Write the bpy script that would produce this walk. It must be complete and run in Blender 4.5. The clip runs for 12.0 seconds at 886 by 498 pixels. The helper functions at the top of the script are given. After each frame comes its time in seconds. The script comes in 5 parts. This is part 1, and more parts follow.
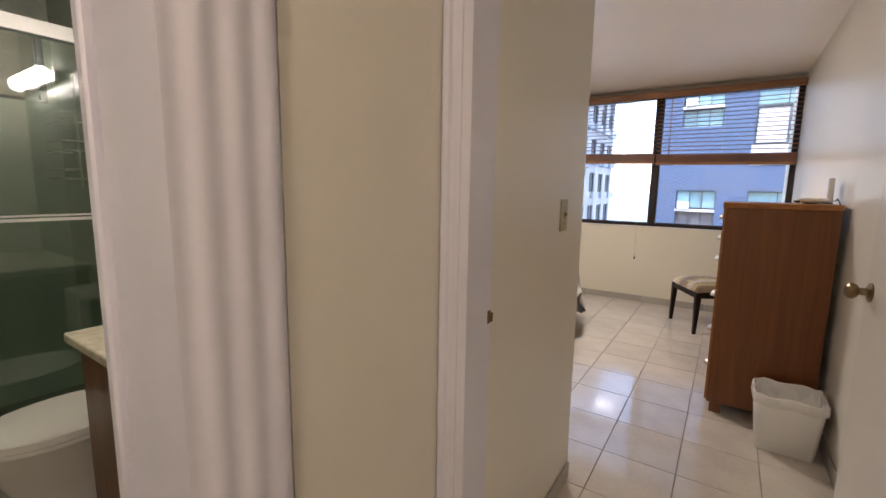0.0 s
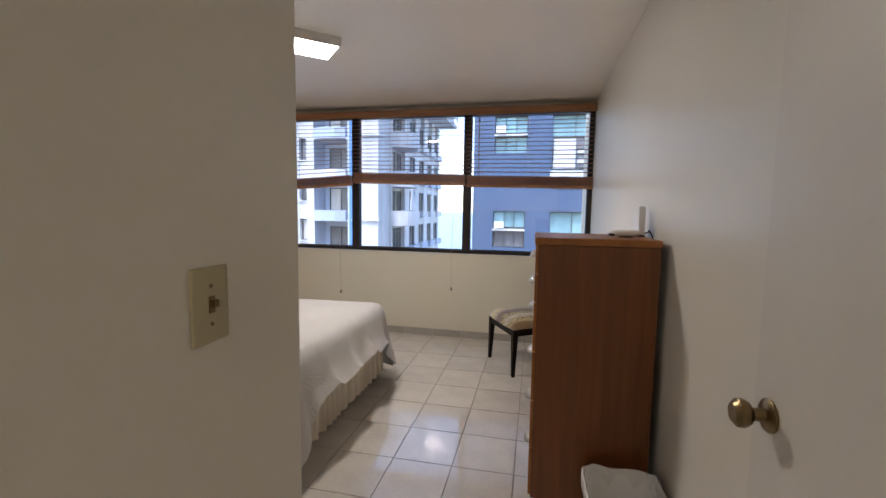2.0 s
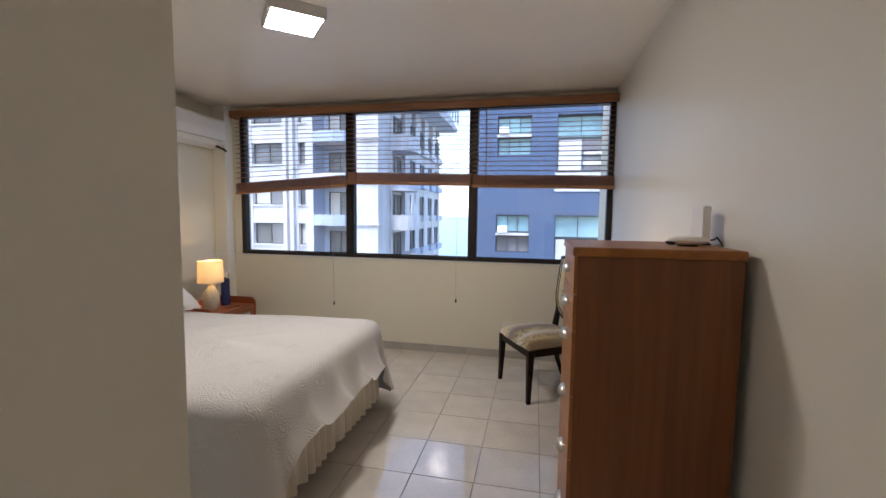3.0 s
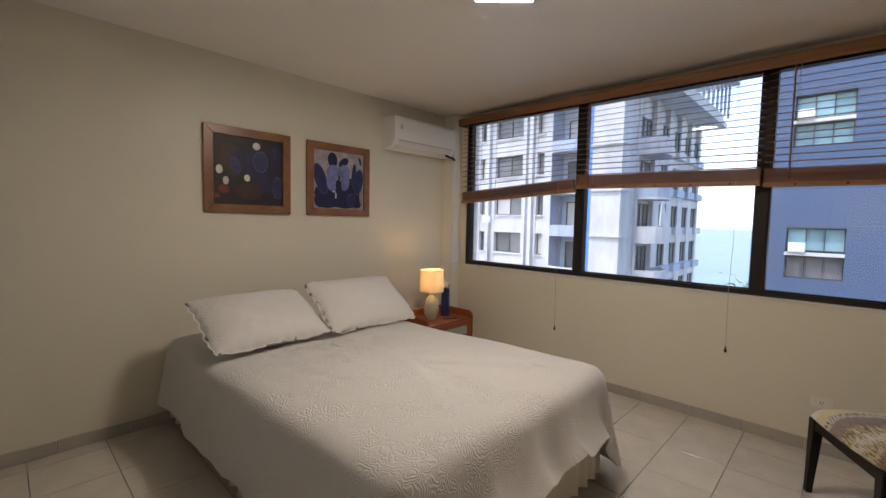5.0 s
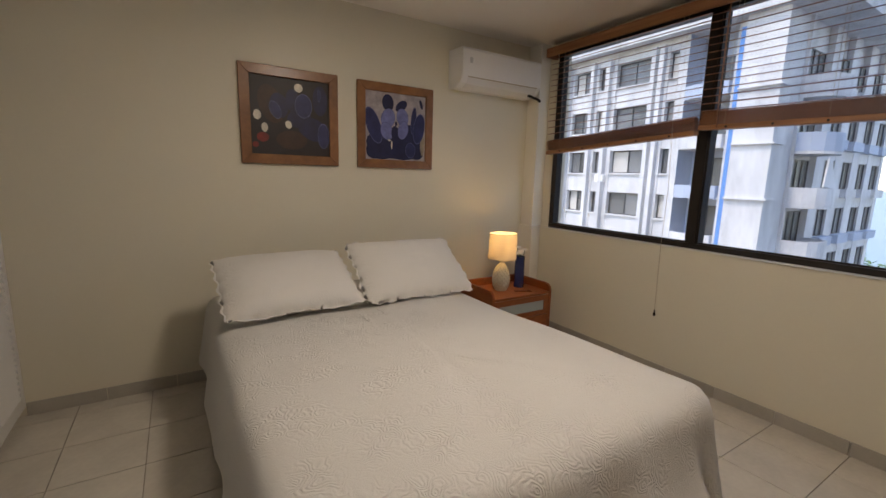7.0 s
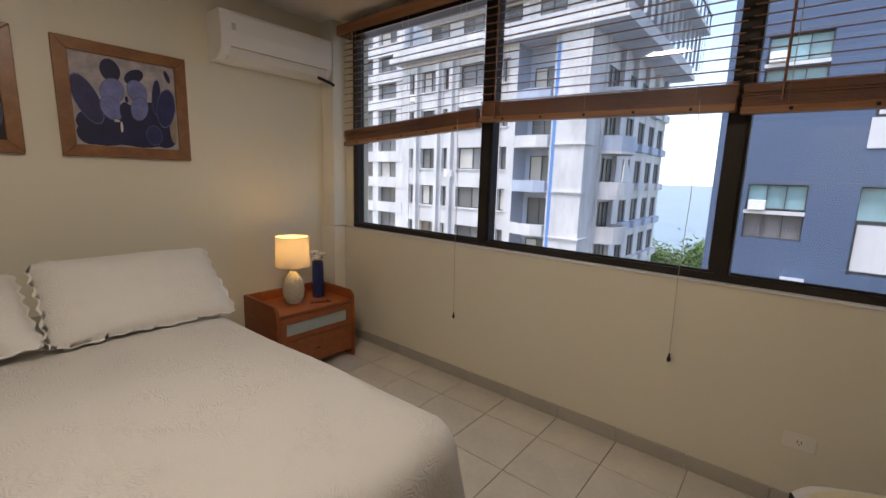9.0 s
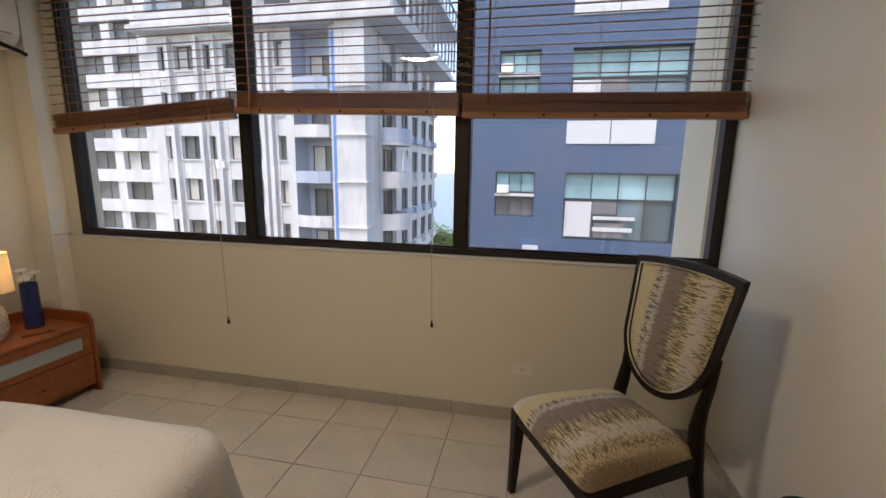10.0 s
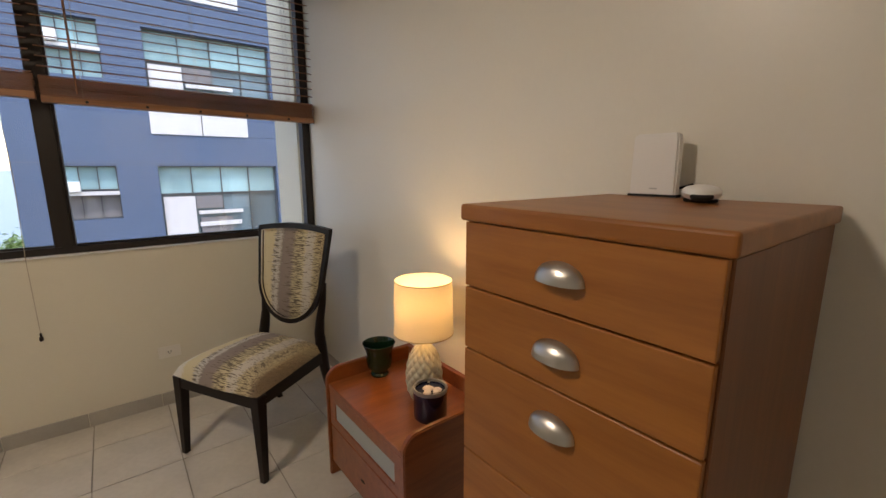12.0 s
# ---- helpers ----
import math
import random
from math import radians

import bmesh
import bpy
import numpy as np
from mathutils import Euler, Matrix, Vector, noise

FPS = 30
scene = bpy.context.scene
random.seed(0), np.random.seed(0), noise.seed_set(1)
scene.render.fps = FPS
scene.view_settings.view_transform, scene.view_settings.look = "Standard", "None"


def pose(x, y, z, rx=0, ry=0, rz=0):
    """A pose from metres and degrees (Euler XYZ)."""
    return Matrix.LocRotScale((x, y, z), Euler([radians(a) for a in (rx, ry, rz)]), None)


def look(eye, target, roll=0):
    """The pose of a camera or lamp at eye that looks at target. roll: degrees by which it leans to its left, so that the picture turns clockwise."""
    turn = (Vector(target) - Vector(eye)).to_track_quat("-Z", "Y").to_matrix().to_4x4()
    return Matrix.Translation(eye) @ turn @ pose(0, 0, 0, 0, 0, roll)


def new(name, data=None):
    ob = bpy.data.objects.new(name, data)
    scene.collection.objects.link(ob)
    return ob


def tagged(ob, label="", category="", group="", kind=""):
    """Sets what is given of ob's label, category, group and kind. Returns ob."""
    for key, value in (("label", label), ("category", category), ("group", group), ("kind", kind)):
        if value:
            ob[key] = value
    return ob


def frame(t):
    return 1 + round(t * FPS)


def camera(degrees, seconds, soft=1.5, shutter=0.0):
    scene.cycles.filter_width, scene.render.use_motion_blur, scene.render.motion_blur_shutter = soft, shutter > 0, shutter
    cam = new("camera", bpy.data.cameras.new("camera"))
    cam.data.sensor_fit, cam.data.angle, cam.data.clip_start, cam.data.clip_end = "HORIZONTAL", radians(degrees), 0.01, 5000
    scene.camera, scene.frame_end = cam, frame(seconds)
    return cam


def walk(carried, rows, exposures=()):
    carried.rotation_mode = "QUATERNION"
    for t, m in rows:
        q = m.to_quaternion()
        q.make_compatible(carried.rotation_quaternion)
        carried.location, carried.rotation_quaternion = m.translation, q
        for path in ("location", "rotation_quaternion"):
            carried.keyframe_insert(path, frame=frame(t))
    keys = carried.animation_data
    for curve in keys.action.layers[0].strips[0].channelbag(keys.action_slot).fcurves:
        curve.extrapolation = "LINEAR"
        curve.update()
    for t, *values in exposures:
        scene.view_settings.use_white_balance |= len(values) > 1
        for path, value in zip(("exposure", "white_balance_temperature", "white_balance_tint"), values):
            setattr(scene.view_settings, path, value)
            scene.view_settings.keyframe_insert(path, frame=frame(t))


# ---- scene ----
cam = camera(92.5, 12.0)
PATH = [
    (0, (-0.523, -5.576, 1.328), (-1.624, -3.93, 1.046), 0.9),
    (0.5, (-0.52, -5.3, 1.36), (-1.225, -3.449, 1.083), 0.9),
    (1, (-0.487, -5.031, 1.365), (-0.953, -3.103, 1.103), 0.8),
    (1.5, (-0.469, -4.762, 1.396), (-0.898, -2.818, 1.201), 0.6),
    (2, (-0.553, -4.535, 1.387), (-0.973, -2.588, 1.205), 0.9),
    (2.5, (-0.62, -4.297, 1.381), (-1.029, -2.347, 1.209), 0.7),
    (4.5, (-0.836, -3.65, 1.374), (-1.818, -1.91, 1.284), 1.2),
    (5, (-0.863, -3.485, 1.377), (-2.238, -2.038, 1.245), 1.2),
    (5.5, (-0.878, -3.374, 1.375), (-2.483, -2.194, 1.198), 1.4),
    (6, (-0.94, -3.243, 1.362), (-2.602, -2.164, 1.091), 1.8),
    (6.5, (-1.02, -3.08, 1.338), (-2.694, -2.036, 1.011), 1.6),
    (8.5, (-1.111, -2.278, 1.382), (-2.676, -1.086, 1.021), 1.9),
    (9, (-1.055, -2.225, 1.353), (-2.304, -0.7, 1.015), 1.7),
    (9.5, (-0.951, -2.214, 1.347), (-1.82, -0.445, 1.008), 1.0),
    (10, (-0.909, -2.255, 1.372), (-1.308, -0.329, 1.012), 0.9),
    (10.5, (-0.984, -2.32, 1.377), (-0.837, -0.361, 0.999), 0.9),
    (11, (-1.072, -2.394, 1.351), (-0.454, -0.528, 0.98), 0.6),
    (11.5, (-1.111, -2.521, 1.337), (-0.221, -0.769, 0.963), 0.4),
    (12, (-1.085, -2.787, 1.343), (0.128, -1.242, 0.967), 0.0),
]
E = 1.62
walk(cam, [(t, look(eye, target, roll)) for t, eye, target, roll in PATH],
     [(0, E + 0.9, 6600, 22), (0.5, E + 0.87, 6600, 22), (1.0, E + 0.75, 6500, 20), (1.5, E + 0.5, 6300, 18), (2.5, E + 0.45, 6250, 18),
      (4.5, E + 0.15, 6600, 18), (6.0, E + 0.1, 7200, 18), (8.5, E - 0.12, 7100, 18), (10.0, E - 0.05, 7600, 19), (10.5, E - 0.08, 7700, 19), (11.5, E - 0.1, 7400, 18), (12.0, E + 0.15, 7400, 18)])

# ---- world and light ----
world = bpy.data.worlds.new("sky")
scene.world = world
world.use_nodes = True
wn = world.node_tree
sky = wn.nodes.new("ShaderNodeTexSky")
sky.sky_type = "NISHITA"
sky.sun_disc = False
sky.sun_elevation = radians(58)
sky.sun_rotation = radians(187.8)
sky.air_density, sky.dust_density = 1.0, 0.5
wn.nodes["Background"].inputs["Strength"].default_value = 0.15
wn.links.new(sky.outputs[0], wn.nodes["Background"].inputs["Color"])
sun = new("sun", bpy.data.lights.new("sun", "SUN"))
sun.data.energy, sun.data.angle, sun.data.color = 0.75, radians(10), (1.0, 0.96, 0.9)
sun.matrix_world = look((-3, -22, 36), (0, 0, 0))
PANEL_GLOW, BULB, HALL_GLOW = 30.0, 0.75, 11.0

# ---- materials ----
MATS = {}


def mat(name, color, rough=0.5, metal=0.0, vary=0.06, scale=6.0, fine=90.0, bump=0.15, emit=0.0, coat=0.0, stretch=(1, 1, 1), spread=0.0, spec=0.5):
    """A plain surface: two scales of noise in the colour, fine bump, optional spread of tone between pieces."""
    if name in MATS:
        return MATS[name]
    m = bpy.data.materials.new(name)
    m.use_nodes = True
    nt = m.node_tree
    b = nt.nodes["Principled BSDF"]
    b.inputs["Roughness"].default_value = rough
    b.inputs["Metallic"].default_value = metal
    b.inputs["Coat Weight"].default_value = coat
    b.inputs["Specular IOR Level"].default_value = spec
    tc = nt.nodes.new("ShaderNodeTexCoord")
    mp = nt.nodes.new("ShaderNodeMapping")
    mp.inputs["Scale"].default_value = stretch
    nt.links.new(tc.outputs["Object"], mp.inputs[0])
    big, small = nt.nodes.new("ShaderNodeTexNoise"), nt.nodes.new("ShaderNodeTexNoise")
    for n, s in ((big, scale), (small, fine)):
        n.inputs["Scale"].default_value = s
        n.inputs["Detail"].default_value = 4
        nt.links.new(mp.outputs[0], n.inputs["Vector"])
    add = nt.nodes.new("ShaderNodeMath")
    add.operation = "MULTIPLY_ADD"
    add.inputs[1].default_value = 0.4
    nt.links.new(small.outputs[0], add.inputs[0])
    nt.links.new(big.outputs[0], add.inputs[2])
    val = nt.nodes.new("ShaderNodeMapRange")
    val.inputs[1].default_value, val.inputs[2].default_value = 0.4, 1.0
    val.inputs[3].default_value, val.inputs[4].default_value = 1 - vary, 1 + vary
    nt.links.new(add.outputs[0], val.inputs[0])
    out = val.outputs[0]
    if spread:
        info = nt.nodes.new("ShaderNodeObjectInfo")
        sp = nt.nodes.new("ShaderNodeMapRange")
        sp.inputs[3].default_value, sp.inputs[4].default_value = 1 - spread, 1 + spread
        nt.links.new(info.outputs["Random"], sp.inputs[0])
        mul = nt.nodes.new("ShaderNodeMath")
        mul.operation = "MULTIPLY"
        nt.links.new(out, mul.inputs[0])
        nt.links.new(sp.outputs[0], mul.inputs[1])
        out = mul.outputs[0]
    hsv = nt.nodes.new("ShaderNodeHueSaturation")
    hsv.inputs["Color"].default_value = (*color, 1)
    nt.links.new(out, hsv.inputs["Value"])
    nt.links.new(hsv.outputs[0], b.inputs["Base Color"])
    if bump:
        bp = nt.nodes.new("ShaderNodeBump")
        bp.inputs["Strength"].default_value = bump
        bp.inputs["Distance"].default_value = 0.004
        nt.links.new(add.outputs[0], bp.inputs["Height"])
        nt.links.new(bp.outputs[0], b.inputs["Normal"])
    if emit:
        b.inputs["Emission Color"].default_value = (*color, 1)
        b.inputs["Emission Strength"].default_value = emit
    MATS[name] = m
    return m


def glass(name, tint, gloss=0.06):
    m = bpy.data.materials.new(name)
    m.use_nodes = True
    nt = m.node_tree
    t, g, mx = nt.nodes.new("ShaderNodeBsdfTransparent"), nt.nodes.new("ShaderNodeBsdfGlossy"), nt.nodes.new("ShaderNodeMixShader")
    t.inputs[0].default_value = (*tint, 1)
    g.inputs["Roughness"].default_value = 0.02
    mx.inputs[0].default_value = gloss
    nt.links.new(t.outputs[0], mx.inputs[1])
    nt.links.new(g.outputs[0], mx.inputs[2])
    nt.links.new(mx.outputs[0], nt.nodes["Material Output"].inputs[0])
    return m


def wood(name, dark, light, rough=0.35, along=(1, 1, 0.06), scale=26, coat=0.2):
    m = bpy.data.materials.new(name)
    m.use_nodes = True
    nt = m.node_tree
    b = nt.nodes["Principled BSDF"]
    b.inputs["Roughness"].default_value, b.inputs["Coat Weight"].default_value = rough, coat
    b.inputs["Coat Roughness"].default_value = 0.2
    tc, mp = nt.nodes.new("ShaderNodeTexCoord"), nt.nodes.new("ShaderNodeMapping")
    mp.inputs["Scale"].default_value = along
    nt.links.new(tc.outputs["Object"], mp.inputs[0])
    n1, n2 = nt.nodes.new("ShaderNodeTexNoise"), nt.nodes.new("ShaderNodeTexNoise")
    for n, s, d in ((n1, scale, 5), (n2, scale * 7, 3)):
        n.inputs["Scale"].default_value, n.inputs["Detail"].default_value, n.inputs["Distortion"].default_value = s, d, 0.6
        nt.links.new(mp.outputs[0], n.inputs["Vector"])
    add = nt.nodes.new("ShaderNodeMath")
    add.operation = "MULTIPLY_ADD"
    add.inputs[1].default_value = 0.35
    nt.links.new(n2.outputs[0], add.inputs[0])
    nt.links.new(n1.outputs[0], add.inputs[2])
    cr = nt.nodes.new("ShaderNodeValToRGB")
    cr.color_ramp.elements[0].position, cr.color_ramp.elements[1].position = 0.45, 0.9
    cr.color_ramp.elements[0].color, cr.color_ramp.elements[1].color = (*dark, 1), (*light, 1)
    nt.links.new(add.outputs[0], cr.inputs[0])
    nt.links.new(cr.outputs[0], b.inputs["Base Color"])
    bp = nt.nodes.new("ShaderNodeBump")
    bp.inputs["Strength"].default_value, bp.inputs["Distance"].default_value = 0.08, 0.002
    nt.links.new(add.outputs[0], bp.inputs["Height"])
    nt.links.new(bp.outputs[0], b.inputs["Normal"])
    return m


def quilt_mat(name, color, wave=0.5):
    m = mat(name, color, rough=0.85, vary=0.03, scale=3, fine=250, bump=0.0, spec=0.2)
    nt = m.node_tree
    b = nt.nodes["Principled BSDF"]
    b.inputs["Sheen Weight"].default_value = 0.15
    tc = nt.nodes.new("ShaderNodeTexCoord")
    wv, nz, fade = nt.nodes.new("ShaderNodeTexVoronoi"), nt.nodes.new("ShaderNodeTexNoise"), nt.nodes.new("ShaderNodeTexNoise")
    wv.feature = "F1"
    wv.inputs["Scale"].default_value = 12
    nz.inputs["Scale"].default_value = 420
    fade.inputs["Scale"].default_value = 6
    wob = nt.nodes.new("ShaderNodeTexNoise")
    wob.inputs["Scale"].default_value, wob.inputs["Detail"].default_value = 11, 2
    shift = nt.nodes.new("ShaderNodeVectorMath")
    shift.operation = "MULTIPLY_ADD"
    shift.inputs[1].default_value = (0.13, 0.13, 0.13)
    nt.links.new(tc.outputs["Object"], wob.inputs["Vector"])
    nt.links.new(wob.outputs["Color"], shift.inputs[0])
    nt.links.new(tc.outputs["Object"], shift.inputs[2])
    nt.links.new(shift.outputs[0], wv.inputs["Vector"])
    for n in (nz, fade):
        nt.links.new(tc.outputs["Object"], n.inputs["Vector"])
    # rings of stitching round scattered centres, strong in some places and worn flat in others
    rings = nt.nodes.new("ShaderNodeMath")
    rings.operation = "MULTIPLY"
    rings.inputs[1].default_value = 46
    nt.links.new(wv.outputs["Distance"], rings.inputs[0])
    sine = nt.nodes.new("ShaderNodeMath")
    sine.operation = "SINE"
    nt.links.new(rings.outputs[0], sine.inputs[0])
    amp = nt.nodes.new("ShaderNodeMapRange")
    amp.inputs[1].default_value, amp.inputs[2].default_value = 0.42, 0.62
    amp.inputs[3].default_value, amp.inputs[4].default_value = 0.03, 0.28
    nt.links.new(fade.outputs[0], amp.inputs[0])
    stitch = nt.nodes.new("ShaderNodeMath")
    stitch.operation = "MULTIPLY"
    nt.links.new(sine.outputs[0], stitch.inputs[0])
    nt.links.new(amp.outputs[0], stitch.inputs[1])
    a = nt.nodes.new("ShaderNodeMath")
    a.operation = "MULTIPLY_ADD"
    a.inputs[1].default_value = 0.3
    nt.links.new(nz.outputs[0], a.inputs[0])
    nt.links.new(stitch.outputs[0], a.inputs[2])
    bp = nt.nodes.new("ShaderNodeBump")
    bp.inputs["Strength"].default_value, bp.inputs["Distance"].default_value = wave, 0.006
    nt.links.new(a.outputs[0], bp.inputs["Height"])
    nt.links.new(bp.outputs[0], b.inputs["Normal"])
    return m


def stripe_mat():
    """Upholstery: cream and taupe bands across local x, broken by short dark dashes."""
    m = bpy.data.materials.new("striped_upholstery")
    m.use_nodes = True
    nt = m.node_tree
    b = nt.nodes["Principled BSDF"]
    b.inputs["Roughness"].default_value = 0.8
    tc = nt.nodes.new("ShaderNodeTexCoord")
    sep = nt.nodes.new("ShaderNodeSeparateXYZ")
    nt.links.new(tc.outputs["Object"], sep.inputs[0])
    mp = nt.nodes.new("ShaderNodeMapping")
    mp.inputs["Scale"].default_value = (20, 330, 330)
    nt.links.new(tc.outputs["Object"], mp.inputs[0])
    nz = nt.nodes.new("ShaderNodeTexNoise")
    nz.inputs["Scale"].default_value, nz.inputs["Detail"].default_value = 1.0, 3
    nt.links.new(mp.outputs[0], nz.inputs["Vector"])
    ma = nt.nodes.new("ShaderNodeMath")
    ma.operation = "MULTIPLY_ADD"
    ma.inputs[1].default_value = 0.075
    nt.links.new(nz.outputs[0], ma.inputs[0])
    nt.links.new(sep.outputs[0], ma.inputs[2])
    mr = nt.nodes.new("ShaderNodeMapRange")
    mr.inputs[1].default_value, mr.inputs[2].default_value = -0.2, 0.29
    nt.links.new(ma.outputs[0], mr.inputs[0])

    def ramp(stops):
        cr = nt.nodes.new("ShaderNodeValToRGB")
        el = cr.color_ramp.elements
        el[0].position, el[0].color = stops[0]
        el[1].position, el[1].color = stops[-1]
        for p, c in stops[1:-1]:
            el.new(p).color = c
        nt.links.new(mr.outputs[0], cr.inputs[0])
        return cr

    cream, taupe, pale = (0.62, 0.53, 0.31, 1), (0.26, 0.205, 0.165, 1), (0.66, 0.61, 0.52, 1)
    tan, beige, brown = (0.50, 0.41, 0.24, 1), (0.55, 0.50, 0.41, 1), (0.23, 0.165, 0.10, 1)
    bands = ramp(((0.0, pale), (0.08, pale), (0.10, cream), (0.24, cream), (0.26, beige), (0.33, beige), (0.35, taupe), (0.50, taupe), (0.53, tan), (0.66, cream), (0.69, beige), (0.77, beige), (0.80, tan), (0.90, tan), (0.94, brown)))
    # how thickly the short dark dashes lie across each band
    none, some, many = (0.05, 0.05, 0.05, 1), (0.16, 0.16, 0.16, 1), (0.27, 0.27, 0.27, 1)
    dashes = ramp(((0.0, none), (0.22, none), (0.27, many), (0.31, some), (0.36, none), (0.49, some), (0.54, many), (0.64, many), (0.68, some), (0.78, some), (0.84, many), (0.92, some)))
    th = nt.nodes.new("ShaderNodeMath")
    th.operation = "ADD"
    nt.links.new(dashes.outputs[0], th.inputs[1])
    fine = nt.nodes.new("ShaderNodeTexNoise")
    fine.inputs["Scale"].default_value, fine.inputs["Detail"].default_value = 1.0, 2
    mp2 = nt.nodes.new("ShaderNodeMapping")
    mp2.inputs["Scale"].default_value, mp2.inputs["Location"].default_value = (24, 250, 250), (3, 5, 7)
    nt.links.new(tc.outputs["Object"], mp2.inputs[0])
    nt.links.new(mp2.outputs[0], fine.inputs["Vector"])
    nt.links.new(fine.outputs[0], th.inputs[0])
    cut = nt.nodes.new("ShaderNodeMapRange")
    cut.inputs[1].default_value, cut.inputs[2].default_value = 0.735, 0.79
    cut.inputs[3].default_value, cut.inputs[4].default_value = 0.0, 0.85
    nt.links.new(th.outputs[0], cut.inputs[0])
    mx = nt.nodes.new("ShaderNodeMix")
    mx.data_type = "RGBA"
    mx.inputs["B"].default_value = (0.07, 0.048, 0.03, 1)
    nt.links.new(cut.outputs[0], mx.inputs["Factor"])
    nt.links.new(bands.outputs[0], mx.inputs["A"])
    nt.links.new(mx.outputs["Result"], b.inputs["Base Color"])
    bp = nt.nodes.new("ShaderNodeBump")
    bp.inputs["Strength"].default_value, bp.inputs["Distance"].default_value = 0.4, 0.003
    nt.links.new(nz.outputs[0], bp.inputs["Height"])
    nt.links.new(bp.outputs[0], b.inputs["Normal"])
    return m


def shade_mat(name, low, high, through_share):
    """Thin stuff that lets part of the light through."""
    m = bpy.data.materials.new(name)
    m.use_nodes = True
    nt = m.node_tree
    d, t, mx = nt.nodes.new("ShaderNodeBsdfDiffuse"), nt.nodes.new("ShaderNodeBsdfTranslucent"), nt.nodes.new("ShaderNodeMixShader")
    nz = nt.nodes.new("ShaderNodeTexNoise")
    nz.inputs["Scale"].default_value = 160
    cr = nt.nodes.new("ShaderNodeValToRGB")
    cr.color_ramp.elements[0].color, cr.color_ramp.elements[1].color = (*low, 1), (*high, 1)
    nt.links.new(nz.outputs[0], cr.inputs[0])
    for n in (d, t):
        nt.links.new(cr.outputs[0], n.inputs[0])
    mx.inputs[0].default_value = through_share
    nt.links.new(d.outputs[0], mx.inputs[1])
    nt.links.new(t.outputs[0], mx.inputs[2])
    nt.links.new(mx.outputs[0], nt.nodes["Material Output"].inputs[0])
    return m


WALL = mat("cream_wall_paint", (0.73, 0.685, 0.555), rough=0.42, vary=0.025, scale=1.3, fine=60, bump=0.06)
RWALL = mat("white_wall_paint", (0.80, 0.77, 0.68), rough=0.34, vary=0.025, scale=1.3, fine=60, bump=0.06)
CEIL = mat("ceiling_paint", (0.88, 0.84, 0.775), rough=0.3, vary=0.02, scale=0.9, fine=40, bump=0.05)
WHITE = mat("white_enamel", (0.78, 0.77, 0.74), rough=0.4, vary=0.03, scale=4, fine=70, bump=0.08)
DOORP = mat("door_paint", (0.76, 0.73, 0.66), rough=0.4, vary=0.03, scale=1.6, fine=40, bump=0.06)
CASING = mat("casing_paint", (0.77, 0.77, 0.86), rough=0.4, vary=0.03, scale=5, fine=70, bump=0.08)
PLASTIC = mat("white_plastic", (0.86, 0.85, 0.82), rough=0.35, vary=0.015, bump=0.02)
IVORY = mat("ivory_plastic", (0.50, 0.45, 0.28), rough=0.35, vary=0.03, bump=0.03)
TILE = mat("glazed_floor_tile", (0.60, 0.56, 0.49), rough=0.12, vary=0.11, scale=5, fine=38, bump=0.008, spread=0.045, spec=0.9, coat=0.4)
GROUT = mat("grout", (0.30, 0.27, 0.23), rough=0.9, vary=0.15)
BASEB = mat("skirting_tile", (0.40, 0.37, 0.32), rough=0.3, vary=0.1, scale=6, spread=0.04)
BRONZE = mat("bronze_aluminium", (0.028, 0.022, 0.018), rough=0.4, metal=0.4, vary=0.1)
GLASS = glass("window_glass", (0.97, 0.985, 0.99), 0.05)
SLAT = wood("blind_wood", (0.14, 0.055, 0.024), (0.31, 0.13, 0.058), along=(0.05, 1, 1), rough=0.45)
VALW = wood("valance_wood", (0.20, 0.085, 0.035), (0.36, 0.165, 0.075), along=(0.05, 1, 1), rough=0.45)
FRAMEW = wood("picture_frame_wood", (0.17, 0.07, 0.025), (0.32, 0.14, 0.05), along=(1, 0.2, 0.2))
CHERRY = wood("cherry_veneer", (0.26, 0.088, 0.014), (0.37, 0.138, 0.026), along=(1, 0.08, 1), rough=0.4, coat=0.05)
# Chest sides and feet: a darker tone than the drawer fronts and top.
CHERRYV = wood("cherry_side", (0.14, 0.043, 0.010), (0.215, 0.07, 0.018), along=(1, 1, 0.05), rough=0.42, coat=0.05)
CHERRYD = wood("red_cherry", (0.20, 0.052, 0.014), (0.31, 0.09, 0.026), along=(1, 0.1, 1), rough=0.28)
EBONY = mat("dark_stained_wood", (0.013, 0.008, 0.006), spec=0.22, rough=0.38, vary=0.25, scale=14, fine=120, bump=0.1, stretch=(1, 1, 0.15))
CHROME = mat("brushed_nickel", (0.52, 0.50, 0.46), rough=0.34, metal=1.0, vary=0.03)
BRASS = mat("aged_brass", (0.26, 0.19, 0.10), rough=0.3, metal=1.0, vary=0.2, scale=40)
BLACK = mat("black_gap", (0.012, 0.011, 0.010), rough=0.7, vary=0.1)
FROST = mat("frosted_glass_strip", (0.34, 0.38, 0.37), rough=0.3, vary=0.03, spec=0.6)
QUILT = quilt_mat("quilted_cotton", (0.63, 0.615, 0.58), 0.75)
SHAM = quilt_mat("sham_cotton", (0.67, 0.655, 0.62), 0.4)
SKIRT = mat("skirt_cotton", (0.74, 0.69, 0.58), rough=0.9, vary=0.04, fine=200)
FABRIC = stripe_mat()
BRAID = mat("shade_braid", (0.50, 0.38, 0.22), rough=0.8, vary=0.1, fine=200)
SHADE = shade_mat("linen_shade", (0.74, 0.66, 0.5), (0.9, 0.84, 0.7), 0.42)
